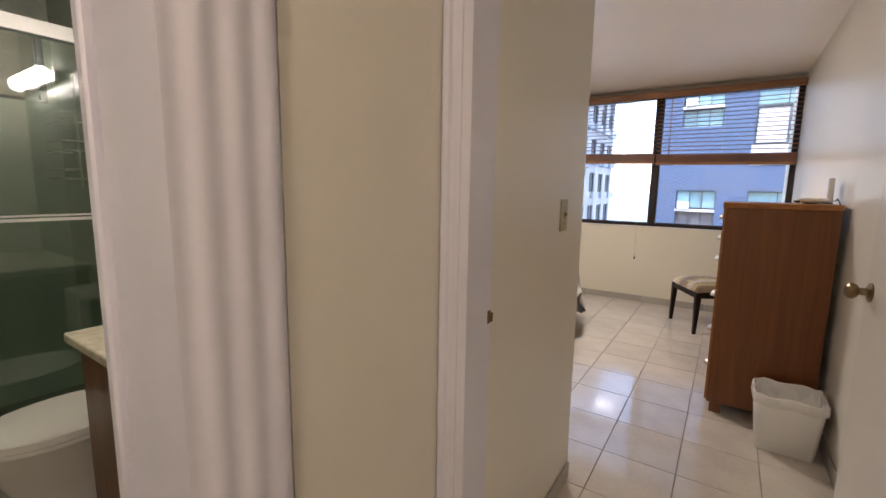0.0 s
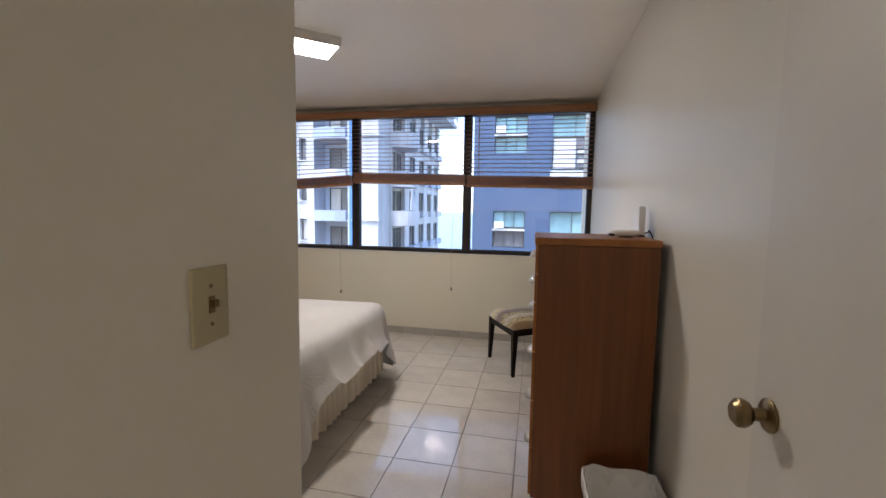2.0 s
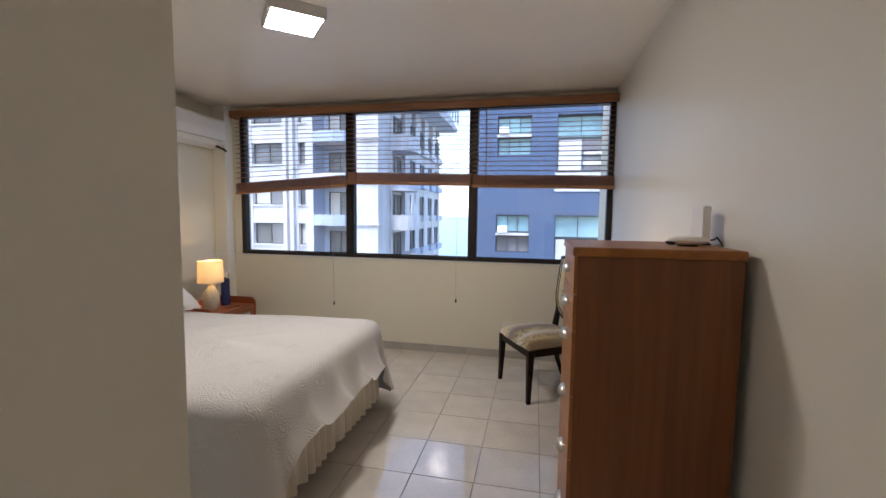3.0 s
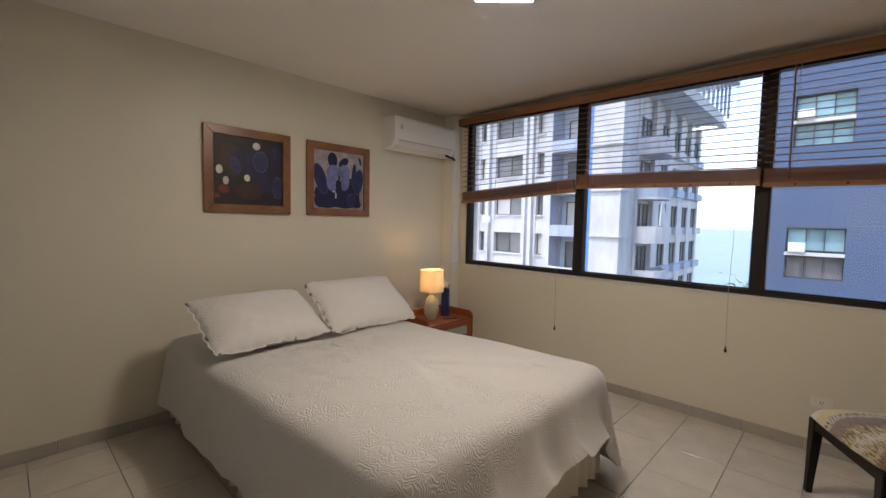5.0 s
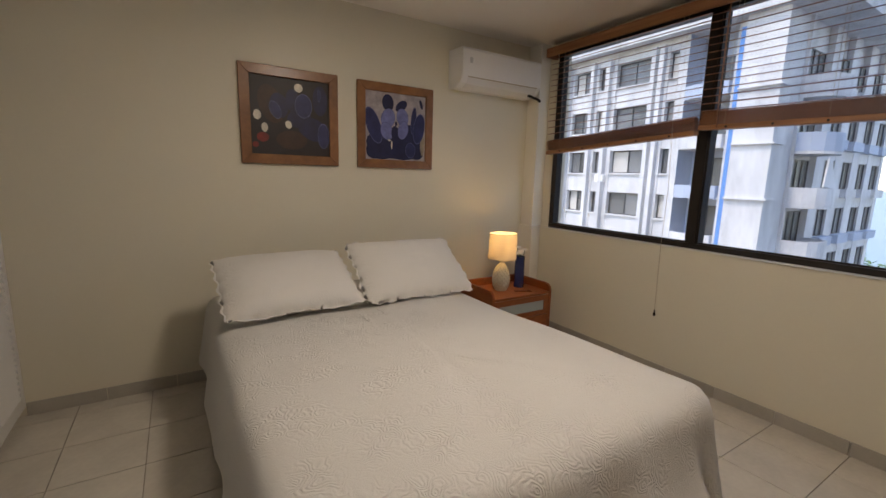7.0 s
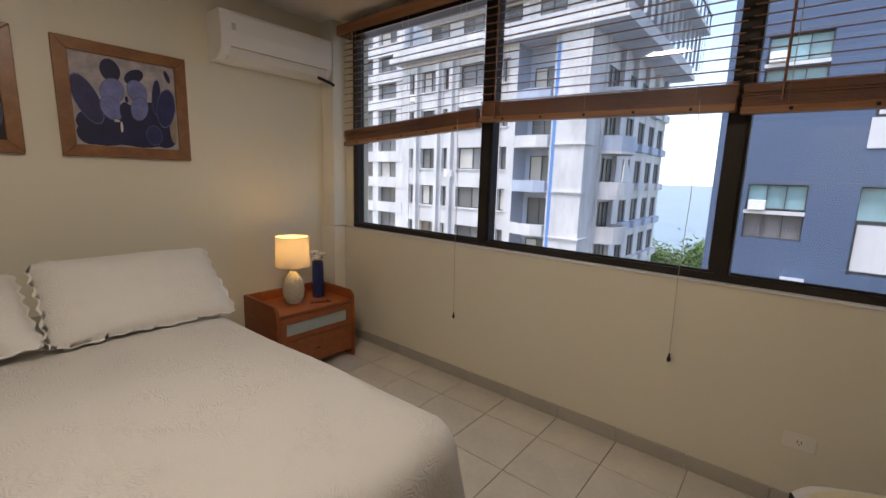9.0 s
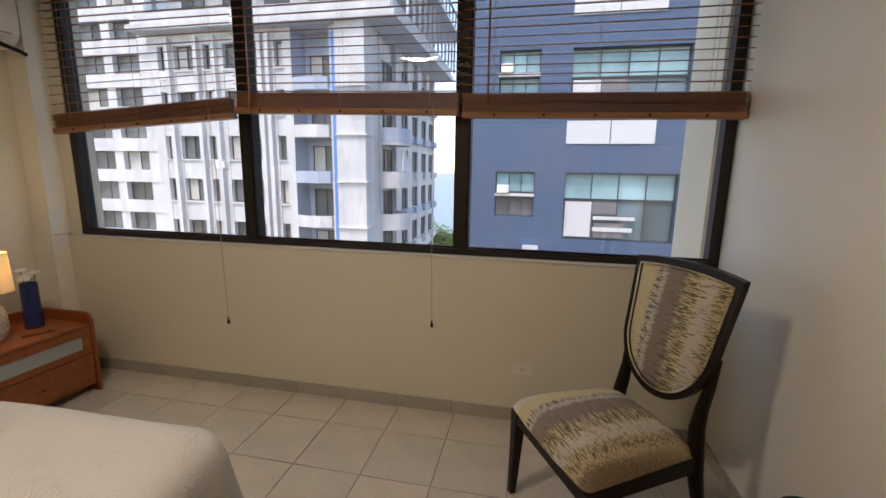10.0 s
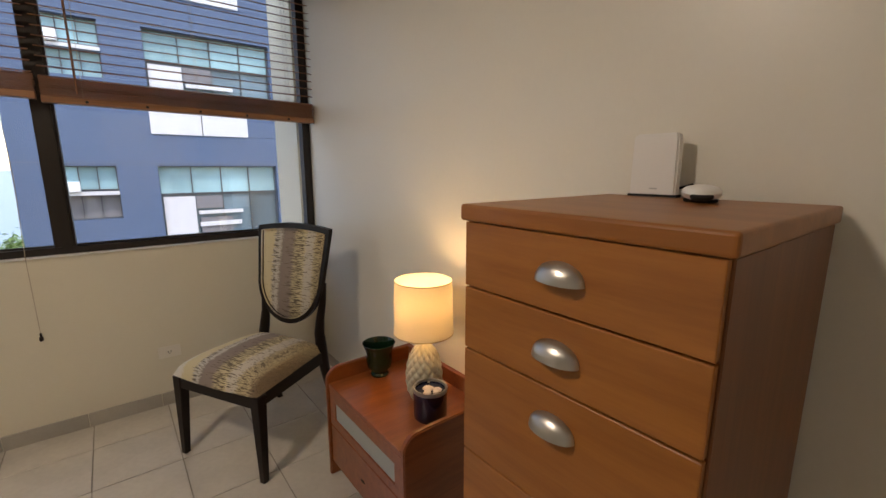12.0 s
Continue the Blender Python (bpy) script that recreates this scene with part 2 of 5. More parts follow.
CERAMIC = mat("ivory_ceramic", (0.50, 0.455, 0.34), rough=0.28, vary=0.06, scale=20, bump=0.05)
GREENG = mat("green_glass", (0.003, 0.020, 0.008), rough=0.1, vary=0.1, spec=0.5)
BLUEG = mat("cobalt_glass", (0.012, 0.022, 0.10), rough=0.08, vary=0.1, spec=0.7)
JARG = mat("midnight_glass", (0.008, 0.010, 0.032), rough=0.1, vary=0.1, spec=0.6)
PETAL = mat("white_petal", (0.82, 0.80, 0.74), rough=0.7, vary=0.04)
LEAF = mat("leaf_green", (0.06, 0.10, 0.03), rough=0.6, vary=0.3)
PANELM = mat("led_diffuser", (1.0, 0.93, 0.82), emit=PANEL_GLOW, bump=0, vary=0)
OUTLETP = mat("aged_white_plastic", (0.78, 0.74, 0.65), rough=0.4, vary=0.04, bump=0.03)
CORD = mat("cord", (0.45, 0.38, 0.28), rough=0.8)

# ---- mesh helpers ----


def box(bm, lo, hi, bevel=0.0, seg=1):
    m = Matrix.Translation([(a + b) / 2 for a, b in zip(lo, hi)]) @ Matrix.Diagonal([abs(b - a) for a, b in zip(lo, hi)] + [1])
    vs = bmesh.ops.create_cube(bm, size=1, matrix=m)["verts"]
    if bevel:
        es = {e for v in vs for e in v.link_edges}
        bmesh.ops.bevel(bm, geom=list(es), offset=bevel, segments=seg, affect="EDGES", profile=0.5)
    return bm


def boxes(*list_of):
    bm = bmesh.new()
    for b in list_of:
        box(bm, *b)
    return bm


def lathe(bm, profile, n=32, center=(0, 0), rim=None):
    """Turns (r, z) rows round the upright axis."""
    rings = []
    for r, z in profile:
        rings.append([bm.verts.new((center[0] + r * math.cos(2 * math.pi * i / n), center[1] + r * math.sin(2 * math.pi * i / n), z)) for i in range(n)])
    for a, b in zip(rings, rings[1:]):
        for i in range(n):
            bm.faces.new((a[i], a[(i + 1) % n], b[(i + 1) % n], b[i]))
    if rim != "open":
        bm.faces.new(rings[0][::-1])
        bm.faces.new(rings[-1])
    return bm


def prism(bm, outline, axis, lo, hi):
    """Pushes a flat outline along an axis: 'x' takes (y, z) rows, 'y' (x, z), 'z' (x, y)."""
    def at(p, d):
        return {"x": (d, p[0], p[1]), "y": (p[0], d, p[1]), "z": (p[0], p[1], d)}[axis]
    a = [bm.verts.new(at(p, lo)) for p in outline]
    b = [bm.verts.new(at(p, hi)) for p in outline]
    n = len(outline)
    bm.faces.new(a[::-1])
    bm.faces.new(b)
    for i in range(n):
        bm.faces.new((a[i], a[(i + 1) % n], b[(i + 1) % n], b[i]))
    bmesh.ops.recalc_face_normals(bm, faces=bm.faces)
    return bm


def tube(bm, pts, r=0.01, n=8):
    """A round bar along a line of points."""
    rings = []
    for i, p in enumerate(pts):
        p = Vector(p)
        d = (Vector(pts[min(i + 1, len(pts) - 1)]) - Vector(pts[max(i - 1, 0)])).normalized()
        u = d.orthogonal().normalized() if i == 0 else (u - d * u.dot(d)).normalized()
        w = d.cross(u)
        rr = r[i] if isinstance(r, (list, tuple)) else r
        rings.append([bm.verts.new(p + rr * (u * math.cos(2 * math.pi * k / n) + w * math.sin(2 * math.pi * k / n))) for k in range(n)])
    for a, b in zip(rings, rings[1:]):
        for k in range(n):
            bm.faces.new((a[k], a[(k + 1) % n], b[(k + 1) % n], b[k]))
    bm.faces.new(rings[0][::-1])
    bm.faces.new(rings[-1])
    return bm


def finish(name, bm, material, smooth=False):
    bmesh.ops.recalc_face_normals(bm, faces=bm.faces)
    me = bpy.data.meshes.new(name)
    bm.to_mesh(me)
    bm.free()
    me.materials.append(material)
    if smooth:
        for p in me.polygons:
            p.use_smooth = True
        me.set_sharp_from_angle(angle=radians(40))
    return me


def part(name, bm, material, parent, label="", smooth=False):
    ob = new(name, finish(name, bm, material, smooth))
    ob.parent = parent
    if label:
        ob["label"] = label
    return ob


def thing(name, label, category, m=None, group=""):
    e = new(name)
    e.empty_display_size = 0.1
    if m is not None:
        e.matrix_world = m
    return tagged(e, label, category, group)


def structure(name, bm, material, label, category, smooth=False):
    return tagged(new(name, finish(name, bm, material, smooth)), label, category, kind="structure")


# ---- structure of the bedroom and hall ----
XL, CH = -4.075, 2.50          # left wall, ceiling height
YC = -3.64                      # closet front
XS = -1.045                     # passage wall with the switch
DY = -4.56                      # bedroom doorway

structure("floor", boxes(((-4.3, -7.2, -0.2), (0.2, 0.15, -0.006))), GROUT, "grey grout bed under the floor tiles", "floor")
structure("ceiling", boxes(((-4.3, -7.2, CH), (0.2, 0.2, CH + 0.2))), CEIL, "smooth cream painted ceiling", "ceiling")
structure("wall_west", boxes(((XL - 0.2, -4.56, 0), (XL, 0.2, CH))), WALL, "smooth cream painted bedroom wall", "wall")
structure("wall_east", boxes(((0, -7.2, 0), (0.2, 0.2, CH))), RWALL, "smooth off-white painted wall", "wall")
structure("wall_north", boxes(((XL, -0.04, 0), (0, 0.16, 0.915)), ((XL, 0.0, 2.44), (0, 0.16, CH)), ((XL, 0.0, 0.917), (-3.842, 0.16, 2.44))),
          WALL, "cream painted parapet wall under the wide window", "wall")
structure("column", boxes(((XL, -0.12, 0.93), (-3.93, -0.002, CH)), ((XL, -0.145, 0), (-3.90, -0.042, 0.928))), RWALL, "white painted corner column with a small ledge", "column")
structure("wall_passage", boxes(((XS - 0.09, DY, 0), (XS, YC - 0.08, CH))), RWALL, "white painted passage wall beside the closet", "wall")
structure("wall_closet", boxes(((XL, -4.42, 0), (XS - 0.092, -4.32, CH))), WALL, "plain wall at the back of the closet", "wall")
structure("wall_hall_west", boxes(((-1.29, -5.14, 0), (-1.13, DY - 0.11, CH)), ((-1.29, -6.15, 2.08), (-1.13, -5.142, CH)), ((-1.29, -7.2, 0), (-1.13, -6.152, CH))),
          RWALL, "white painted hall wall with the bathroom doorway", "wall")
structure("wall_hall_south", boxes(((-1.29, -7.4, 0), (0, -7.2, CH))), RWALL, "plain white wall at the end of the hall", "wall")
structure("wall_door", boxes(((-1.29, DY - 0.108, 0), (XS - 0.03, DY - 0.002, CH)), ((XS - 0.028, DY - 0.108, 2.10), (-0.002, DY - 0.002, CH)), ((-0.075, DY - 0.108, 0), (-0.002, DY - 0.002, 2.098))),
          RWALL, "white painted wall round the bedroom doorway", "wall")


def moulding(bm, front, back, top):
    """An upright board whose face follows a softly waved profile."""
    return prism(bm, front + back, "z", 0, top)


bm = boxes(((XS - 0.026, DY - 0.125, 0), (XS, DY + 0.006, 2.07)), ((-0.1, DY - 0.125, 0), (-0.074, DY + 0.006, 2.07)), ((XS - 0.026, DY - 0.125, 2.072), (-0.074, DY + 0.006, 2.098)))
moulding(bm, [(XS - 0.083 + 0.056 * i / 24, DY - 0.126 - 0.006 * math.sin(math.pi * i / 24) ** 0.5 - 0.0025 * math.sin(2 * math.pi * i / 12)) for i in range(25)], [(XS - 0.027, DY - 0.109), (XS - 0.083, DY - 0.109)], 2.13)
structure("trim", bm, CASING, "white door frame with moulded casing", "door frame", True)

# bathroom doorway casing, with stepped mouldings
bm = bmesh.new()
moulding(bm, [(-1.112 + 0.006 * math.sin(math.pi * i / 40) ** 0.5 + 0.003 * math.sin(2 * math.pi * i / 13), -5.158 - 0.164 * i / 40) for i in range(41)], [(-1.129, -5.322), (-1.129, -5.158)], 2.08)
box(bm, (-1.31, -5.32, 0), (-1.13, -5.143, 2.075))
box(bm, (-1.34, -5.335, 0), (-1.312, -5.20, 2.075), 0.005)
structure("trim_bathroom", bm, CASING, "white moulded casing of the bathroom doorway", "door frame", True)

# skirting pieces
skirt = tagged(new("baseboard"), "low grey ceramic skirting along the walls", "baseboard", kind="structure")
SK = {}


def skirting(x0, y0, x1, y1, nx, ny):
    """Tile pieces from one floor corner to another, standing out along (nx, ny)."""
    length = math.hypot(x1 - x0, y1 - y0)
    n = max(1, round(length / 0.333))
    step = length / n
    key = round(step, 3)
    if key not in SK:
        SK[key] = finish("skirting_tile", box(bmesh.new(), (0.0015, 0.0, 0), (step - 0.0015, 0.01, 0.075), 0.0015), BASEB)
    for i in range(n):
        o = new("skirting_tile", SK[key])
        f = i / n
        if nx * (y1 - y0) - ny * (x1 - x0) > 0:
            o.matrix_world = Matrix.Translation((x1 + (x0 - x1) * f, y1 + (y0 - y1) * f, 0)) @ pose(0, 0, 0, 0, 0, math.degrees(math.atan2(y0 - y1, x0 - x1)))
        else:
            o.matrix_world = Matrix.Translation((x0 + (x1 - x0) * f, y0 + (y1 - y0) * f, 0)) @ pose(0, 0, 0, 0, 0, math.degrees(math.atan2(y1 - y0, x1 - x0)))
        o.parent = skirt


skirting(-3.9, -0.041, 0, -0.041, 0, -1)
skirting(XL + 0.001, YC, XL + 0.001, -0.146, 1, 0)
skirting(-0.001, -4.5, -0.001, -0.045, -1, 0)
skirting(XS + 0.001, DY + 0.01, XS + 0.001, YC - 0.082, 1, 0)

# ---- window ----
win = tagged(new("window_1"), "wide three-bay window in dark bronze aluminium", "window", kind="structure")
ZB, ZT = 0.922, 2.435
part("window_frame", boxes(((-3.84, 0.002, ZB), (-0.002, 0.07, ZB + 0.034)), ((-3.84, 0.002, ZT - 0.05), (-0.002, 0.07, ZT)), ((-3.84, 0.004, ZB + 0.035), (-3.79, 0.07, ZT - 0.051)),
                           ((-0.05, 0.004, ZB + 0.035), (-0.002, 0.07, ZT - 0.051))), BRONZE, win)
part("window_sill", box(bmesh.new(), (-3.842, -0.05, 0.9155), (-0.002, 0.16, 0.9215), 0.001), RWALL, win, "thin white sill ledge")
for x in (-2.559, -1.28):
    part("mullion", boxes(((x - 0.042, 0.003, ZB + 0.035), (x + 0.042, 0.075, ZT - 0.051)), ((x - 0.012, -0.008, ZB + 0.035), (x + 0.030, 0.0025, ZT - 0.051))), BRONZE, win)
for a, b in ((-3.79, -2.602), (-2.516, -1.323), (-1.237, -0.05)):
    p = part("pane", boxes(((a, 0.03, ZB + 0.034), (b, 0.034, ZT - 0.05))), GLASS, win)
    p.visible_shadow = False
    part("sash_rail", boxes(((a, 0.018, ZB + 0.035), (b, 0.028, ZB + 0.045))), BRONZE, win)

# ---- blinds ----
slat_me = {}


def blind(x0, x1, zl, zr, cords, wand, label):
    """Wooden venetian blind drawn half up: slats, stack, bottom rail, ladder cords, pull cord."""
    root = thing("venetian_blind", label, "blind", pose(x0, -0.075, 0), "blinds")
    w = x1 - x0
    sk = round(w, 3)
    if sk not in slat_me:
        slat_me[sk] = finish("slat", prism(bmesh.new(), [(-0.0235, 0.0), (-0.011, 0.002), (0.011, 0.002), (0.0235, 0.0), (0.0235, 0.0028), (0.011, 0.0048), (-0.011, 0.0048), (-0.0235, 0.0028)], "x", 0.006, w - 0.006), SLAT)
    top, z = 2.40, max(zl, zr) + 0.115
    n = int((top - z) / 0.0425)
    slope = math.atan2(zr - zl, w)
    for i in range(n + 1):
        f = 1 - i / n
        o = new("slat", slat_me[sk])
        o.parent = root
        o.matrix_local = Matrix.Translation((0, 0, z + i * 0.0425 + (zl - max(zl, zr)) * f ** 3)) @ Matrix.Rotation(-slope * f ** 3, 4, "Y") @ Matrix.Rotation(radians(random.uniform(13, 15)), 4, "X")
    turn = Matrix.Translation((0, 0, zl)) @ Matrix.Rotation(-slope, 4, "Y")
    for i in range(16):
        o = new("stacked_slat", slat_me[sk])
        o.parent = root
        o.matrix_local = turn @ Matrix.Translation((random.uniform(-0.004, 0.004), random.uniform(-0.006, 0.006), 0.0305 + i * 0.005))
    r = part("bottom_rail", box(bmesh.new(), (0.004, -0.028, 0), (w - 0.004, 0.028, 0.03), 0.004, 2), VALW, root)
    r.matrix_local = turn
    for k in range(5):
        b = part("cord_button", lathe(bmesh.new(), [(0.007, -0.004), (0.006, 0.0)], 10, ((k + 0.7) * w / 5.4, -0.0)), BLACK, r)
        b.matrix_local = Matrix.Translation((0, -0.0285, 0.014)) @ Matrix.Rotation(radians(90), 4, "X") @ Matrix.Translation((0, 0, 0.003))
    for k in range(3):
        x = w * (0.12 + 0.38 * k)
        part("ladder_cord", boxes(((x, -0.0275, zl + 0.03), (x + 0.0015, -0.026, top)), ((x, 0.026, zl + 0.03), (x + 0.0015, 0.0275, top))), CORD, root)
    if wand:
        part("tilt_wand", tube(bmesh.new(), [(wand, -0.035, 2.38), (wand + 0.004, -0.037, 1.68)], 0.005), SLAT, root, "slim wooden tilt wand")
    for cx, cz in cords:
        c = part("pull_cord", tube(bmesh.new(), [(cx, -0.031, 1.7), (cx + 0.008, -0.018, 1.3), (cx - 0.003, -0.012, 0.93), (cx, -0.005, cz + 0.03)], 0.0016, 6), CORD, root)
        part("tassel", lathe(bmesh.new(), [(0.002, cz + 0.034), (0.005, cz + 0.028), (0.004, cz + 0.018), (0.008, cz + 0.012), (0.009, cz), (0.006, cz - 0.008)], 12, (cx, -0.005)), EBONY, c, "dark wooden tassel")
    return root


blind(-3.83, -2.56, 1.565, 1.645, [(1.125, 0.434)], 0, "half-raised brown wooden blind with a sagging rail")
blind(-2.552, -1.285, 1.672, 1.648, [(1.135, 0.53)], 0.11, "half-raised brown wooden blind with a pull cord")
blind(-1.277, -0.004, 1.635, 1.618, [], 0.13, "half-raised brown wooden blind beside the white wall")
val = thing("blind_valance", "long brown wooden valance above the blinds", "valance")
part("board", box(bmesh.new(), (-3.86, -0.135, 2.364), (-0.004, -0.117, 2.437), 0.006, 2), VALW, val)
part("top_board", box(bmesh.new(), (-3.86, -0.116, 2.423), (-0.004, -0.002, 2.437), 0.002), VALW, val)
part("end_board", box(bmesh.new(), (-3.86, -0.116, 2.364), (-3.845, -0.003, 2.4225), 0.002), VALW, val)

# ---- closet ----
closet = thing("closet", "white louvred built-in closet with folding doors", "closet")
part("carcass", boxes(((XL + 0.002, YC - 0.07, 0.0), (XS - 0.092, YC - 0.045, 0.05)), ((XL + 0.002, YC - 0.05, 2.085), (XS - 0.092, YC - 0.03, 2.115)), ((XL + 0.002, YC - 0.05, 2.45), (XS - 0.092, YC - 0.03, CH - 0.002)),
                      ((XL + 0.002, -4.3, 0.001), (XS - 0.1, -4.29, CH - 0.003))), WHITE, closet)
part("end_post", box(bmesh.new(), (XS - 0.0915, YC - 0.078, 0), (XS - 0.075, YC - 0.03, CH - 0.002), 0.002), WHITE, closet)
LW = (XS - 0.092 - XL - 0.004) / 7
lv = finish("louvre", prism(bmesh.new(), [(-0.016, 0.016), (-0.013, 0.019), (0.016, -0.013), (0.013, -0.016)], "x", 0.05, LW - 0.055), WHITE)
for k in range(7):
    x = XL + 0.003 + k * LW
    for z0, z1, mid, nm in ((0.055, 2.08, 0.98, "door"), (2.12, 2.447, None, "upper_door")):
        rails = [((0.002, -0.03, 0), (0.05, 0, z1 - z0)), ((LW - 0.055, -0.03, 0), (LW - 0.003, 0, z1 - z0)), ((0.0505, -0.028, 0), (LW - 0.0555, -0.002, 0.07)), ((0.0505, -0.028, z1 - z0 - 0.07), (LW - 0.0555, -0.002, z1 - z0))]
        spans = [(0.07, z1 - z0 - 0.07)]
        if mid:
            rails.append(((0.0505, -0.028, mid - z0 - 0.04), (LW - 0.0555, -0.002, mid - z0 + 0.04)))
            spans = [(0.07, mid - z0 - 0.04), (mid - z0 + 0.04, z1 - z0 - 0.07)]
        d = part(nm, boxes(*rails), WHITE, closet)
        d.matrix_local = Matrix.Translation((x, YC, z0))
        for s0, s1 in spans:
            n = int((s1 - s0) / 0.0315)
            for i in range(n):
                o = new("louvre", lv)
                o.parent = d
                o.matrix_local = Matrix.Translation((0, -0.015, s0 + (i + 0.5) * (s1 - s0) / n))
        kx = 0.03 if k % 2 else LW - 0.03
        kz = 0.9 if mid else 0.05
        kn = lathe(bmesh.new(), [(0.007, 0), (0.007, 0.014), (0.015, 0.02), (0.016, 0.028), (0.01, 0.034)], 14)
        kn.transform(Matrix.Translation((kx, 0, kz)) @ Matrix.Rotation(radians(-90), 4, "X"))
        part("knob", kn, WHITE, d, smooth=True)

# ---- entrance door ----
door = tagged(new("door_1"), "plain white bedroom door standing open against the wall", "door", kind="structure")
door.matrix_world = pose(-0.062, DY + 0.045, 0.01, 0, 0, 90.6)
part("leaf", box(bmesh.new(), (0, 0, 0), (0.925, 0.036, 2.04), 0.003), DOORP, door)
for side, ysgn in ((0.036, 1), (0, -1)):
    k = lathe(bmesh.new(), [(0.032, 0), (0.032, 0.004), (0.027, 0.008), (0.013, 0.011), (0.012, 0.03), (0.022, 0.036), (0.0275, 0.046), (0.027, 0.056), (0.018, 0.064)], 24)
    k.transform(Matrix.Translation((0.865, side, 1.0)) @ Matrix.Rotation(radians(-90 * ysgn), 4, "X"))
    if ysgn > 0:
        part("knob", k, BRASS, door, "aged brass round knob", True)
    else:
        k.free()
part("latch_plate", boxes(((0.9255, 0.008, 0.97), (0.9265, 0.028, 1.03))), BRASS, door)
for z in (0.25, 1.8):
    part("hinge", tube(bmesh.new(), [(-0.005, 0.04, z), (-0.005, 0.04, z + 0.1)], 0.006), BRASS, door)
sp = thing("strike_plate", "dark brass strike plate on the door frame", "strike plate")
part("plate", boxes(((XS, DY - 0.012, 0.962), (XS + 0.0015, DY + 0.004, 0.998)), ((XS, DY + 0.0042, 0.965), (XS + 0.005, DY + 0.012, 0.99))), BRASS, sp)

sw = thing("light_switch", "ivory plastic toggle switch plate on the passage wall", "switch", pose(XS, -3.978, 1.235))
part("plate", box(bmesh.new(), (0, -0.038, -0.06), (0.006, 0.038, 0.06), 0.003, 2), IVORY, sw)
part("toggle", boxes(((0.0061, -0.006, -0.012), (0.0075, 0.006, 0.014)), ((0.0076, -0.0045, -0.002), (0.016, 0.0045, 0.009))), BRASS, sw)
for z in (-0.03, 0.03):
    k = lathe(bmesh.new(), [(0.0035, 0), (0.003, 0.0015)], 10)
    k.transform(Matrix.Translation((0.006, 0, z)) @ Matrix.Rotation(radians(90), 4, "Y"))
    part("screw", k, BRASS, sw)

out = thing("power_outlet", "white power outlet low on the window wall", "outlet", pose(-0.912, -0.04, 0.315))
part("plate", box(bmesh.new(), (-0.054, -0.006, -0.034), (0.054, 0, 0.034), 0.003, 2), OUTLETP, out)
for x in (0.0,):
    k = lathe(bmesh.new(), [(0.019, 0), (0.019, 0.003), (0.016, 0.0035)], 20)
    k.transform(Matrix.Translation((x, -0.006, 0)) @ Matrix.Rotation(radians(90), 4, "X"))
    part("socket", k, OUTLETP, out)
    part("slot", boxes(((x - 0.008, -0.0102, -0.004), (x - 0.005, -0.0096, 0.008)), ((x + 0.005, -0.0102, -0.004), (x + 0.008, -0.0096, 0.008)), ((x - 0.002, -0.0102, -0.011), (x + 0.002, -0.0096, -0.007))), BLACK, out)

# ---- ceiling light ----
cl = thing("ceiling_light", "square white ceiling light panel switched on", "ceiling light", pose(-2.04, -1.86, CH, 0, 0, 42))
RIM = mat("grey_lamp_rim", (0.66, 0.65, 0.62), rough=0.45, vary=0.03)
for lo, hi in (((-0.15, -0.15, -0.062), (0.15, -0.134, -0.001)), ((-0.15, 0.134, -0.062), (0.15, 0.15, -0.001)), ((-0.15, -0.1338, -0.062), (-0.134, 0.1338, -0.001)), ((0.134, -0.1338, -0.062), (0.15, 0.1338, -0.001))):
    part("frame_side", box(bmesh.new(), lo, hi, 0.003), RIM, cl)
part("diffuser", boxes(((-0.1335, -0.1335, -0.0615), (0.1335, 0.1335, -0.045))), PANELM, cl, "glowing diffuser")

# ---- air conditioner ----
ac = thing("air_conditioner", "white split air conditioner on the wall", "air conditioner", pose(XL, -0.965, 2.04))
prof = [(0, 0), (0.10, 0), (0.165, 0.028), (0.195, 0.075), (0.20, 0.16), (0.195, 0.265), (0.18, 0.285), (0, 0.29)]
part("body", prism(bmesh.new(), prof, "y", 0, 0.80), PLASTIC, ac)
part("flap", prism(bmesh.new(), [(0.112, 0.002), (0.165, 0.0255), (0.190, 0.066), (0.193, 0.064), (0.168, 0.021), (0.114, -0.003)], "y", 0.05, 0.76), WHITE, ac)
part("outlet_gap", boxes(((0.191, 0.05, 0.068), (0.1975, 0.76, 0.0725))), mat("tan_gap", (0.42, 0.33, 0.2), rough=0.6), ac)
part("end_cap", prism(bmesh.new(), [(0, 0.002), (0.10, 0.002), (0.165, 0.03), (0.193, 0.077), (0.197, 0.16), (0.192, 0.263), (0.178, 0.283), (0, 0.287)], "y", -0.006, -0.0005), PLASTIC, ac)
part("badge", boxes(((0.1985, 0.06, 0.17), (0.2015, 0.085, 0.21))), mat("grey_badge", (0.55, 0.55, 0.54), rough=0.4), ac)
part("pipe", tube(bmesh.new(), [(0.16, 0.70, 0.012), (0.18, 0.79, -0.012), (0.16, 0.84, -0.02)], 0.012), BLACK, ac)

# ---- pictures ----


def disc(bm, y, z, ry, rz, x, turn=0.0, n=20):
    c, s = math.cos(turn), math.sin(turn)
    vs = [bm.verts.new((x, y + ry * math.cos(a) * c - rz * math.sin(a) * s, z + ry * math.cos(a) * s + rz * math.sin(a) * c)) for a in [2 * math.pi * i / n for i in range(n)]]
    bm.faces.new(vs)


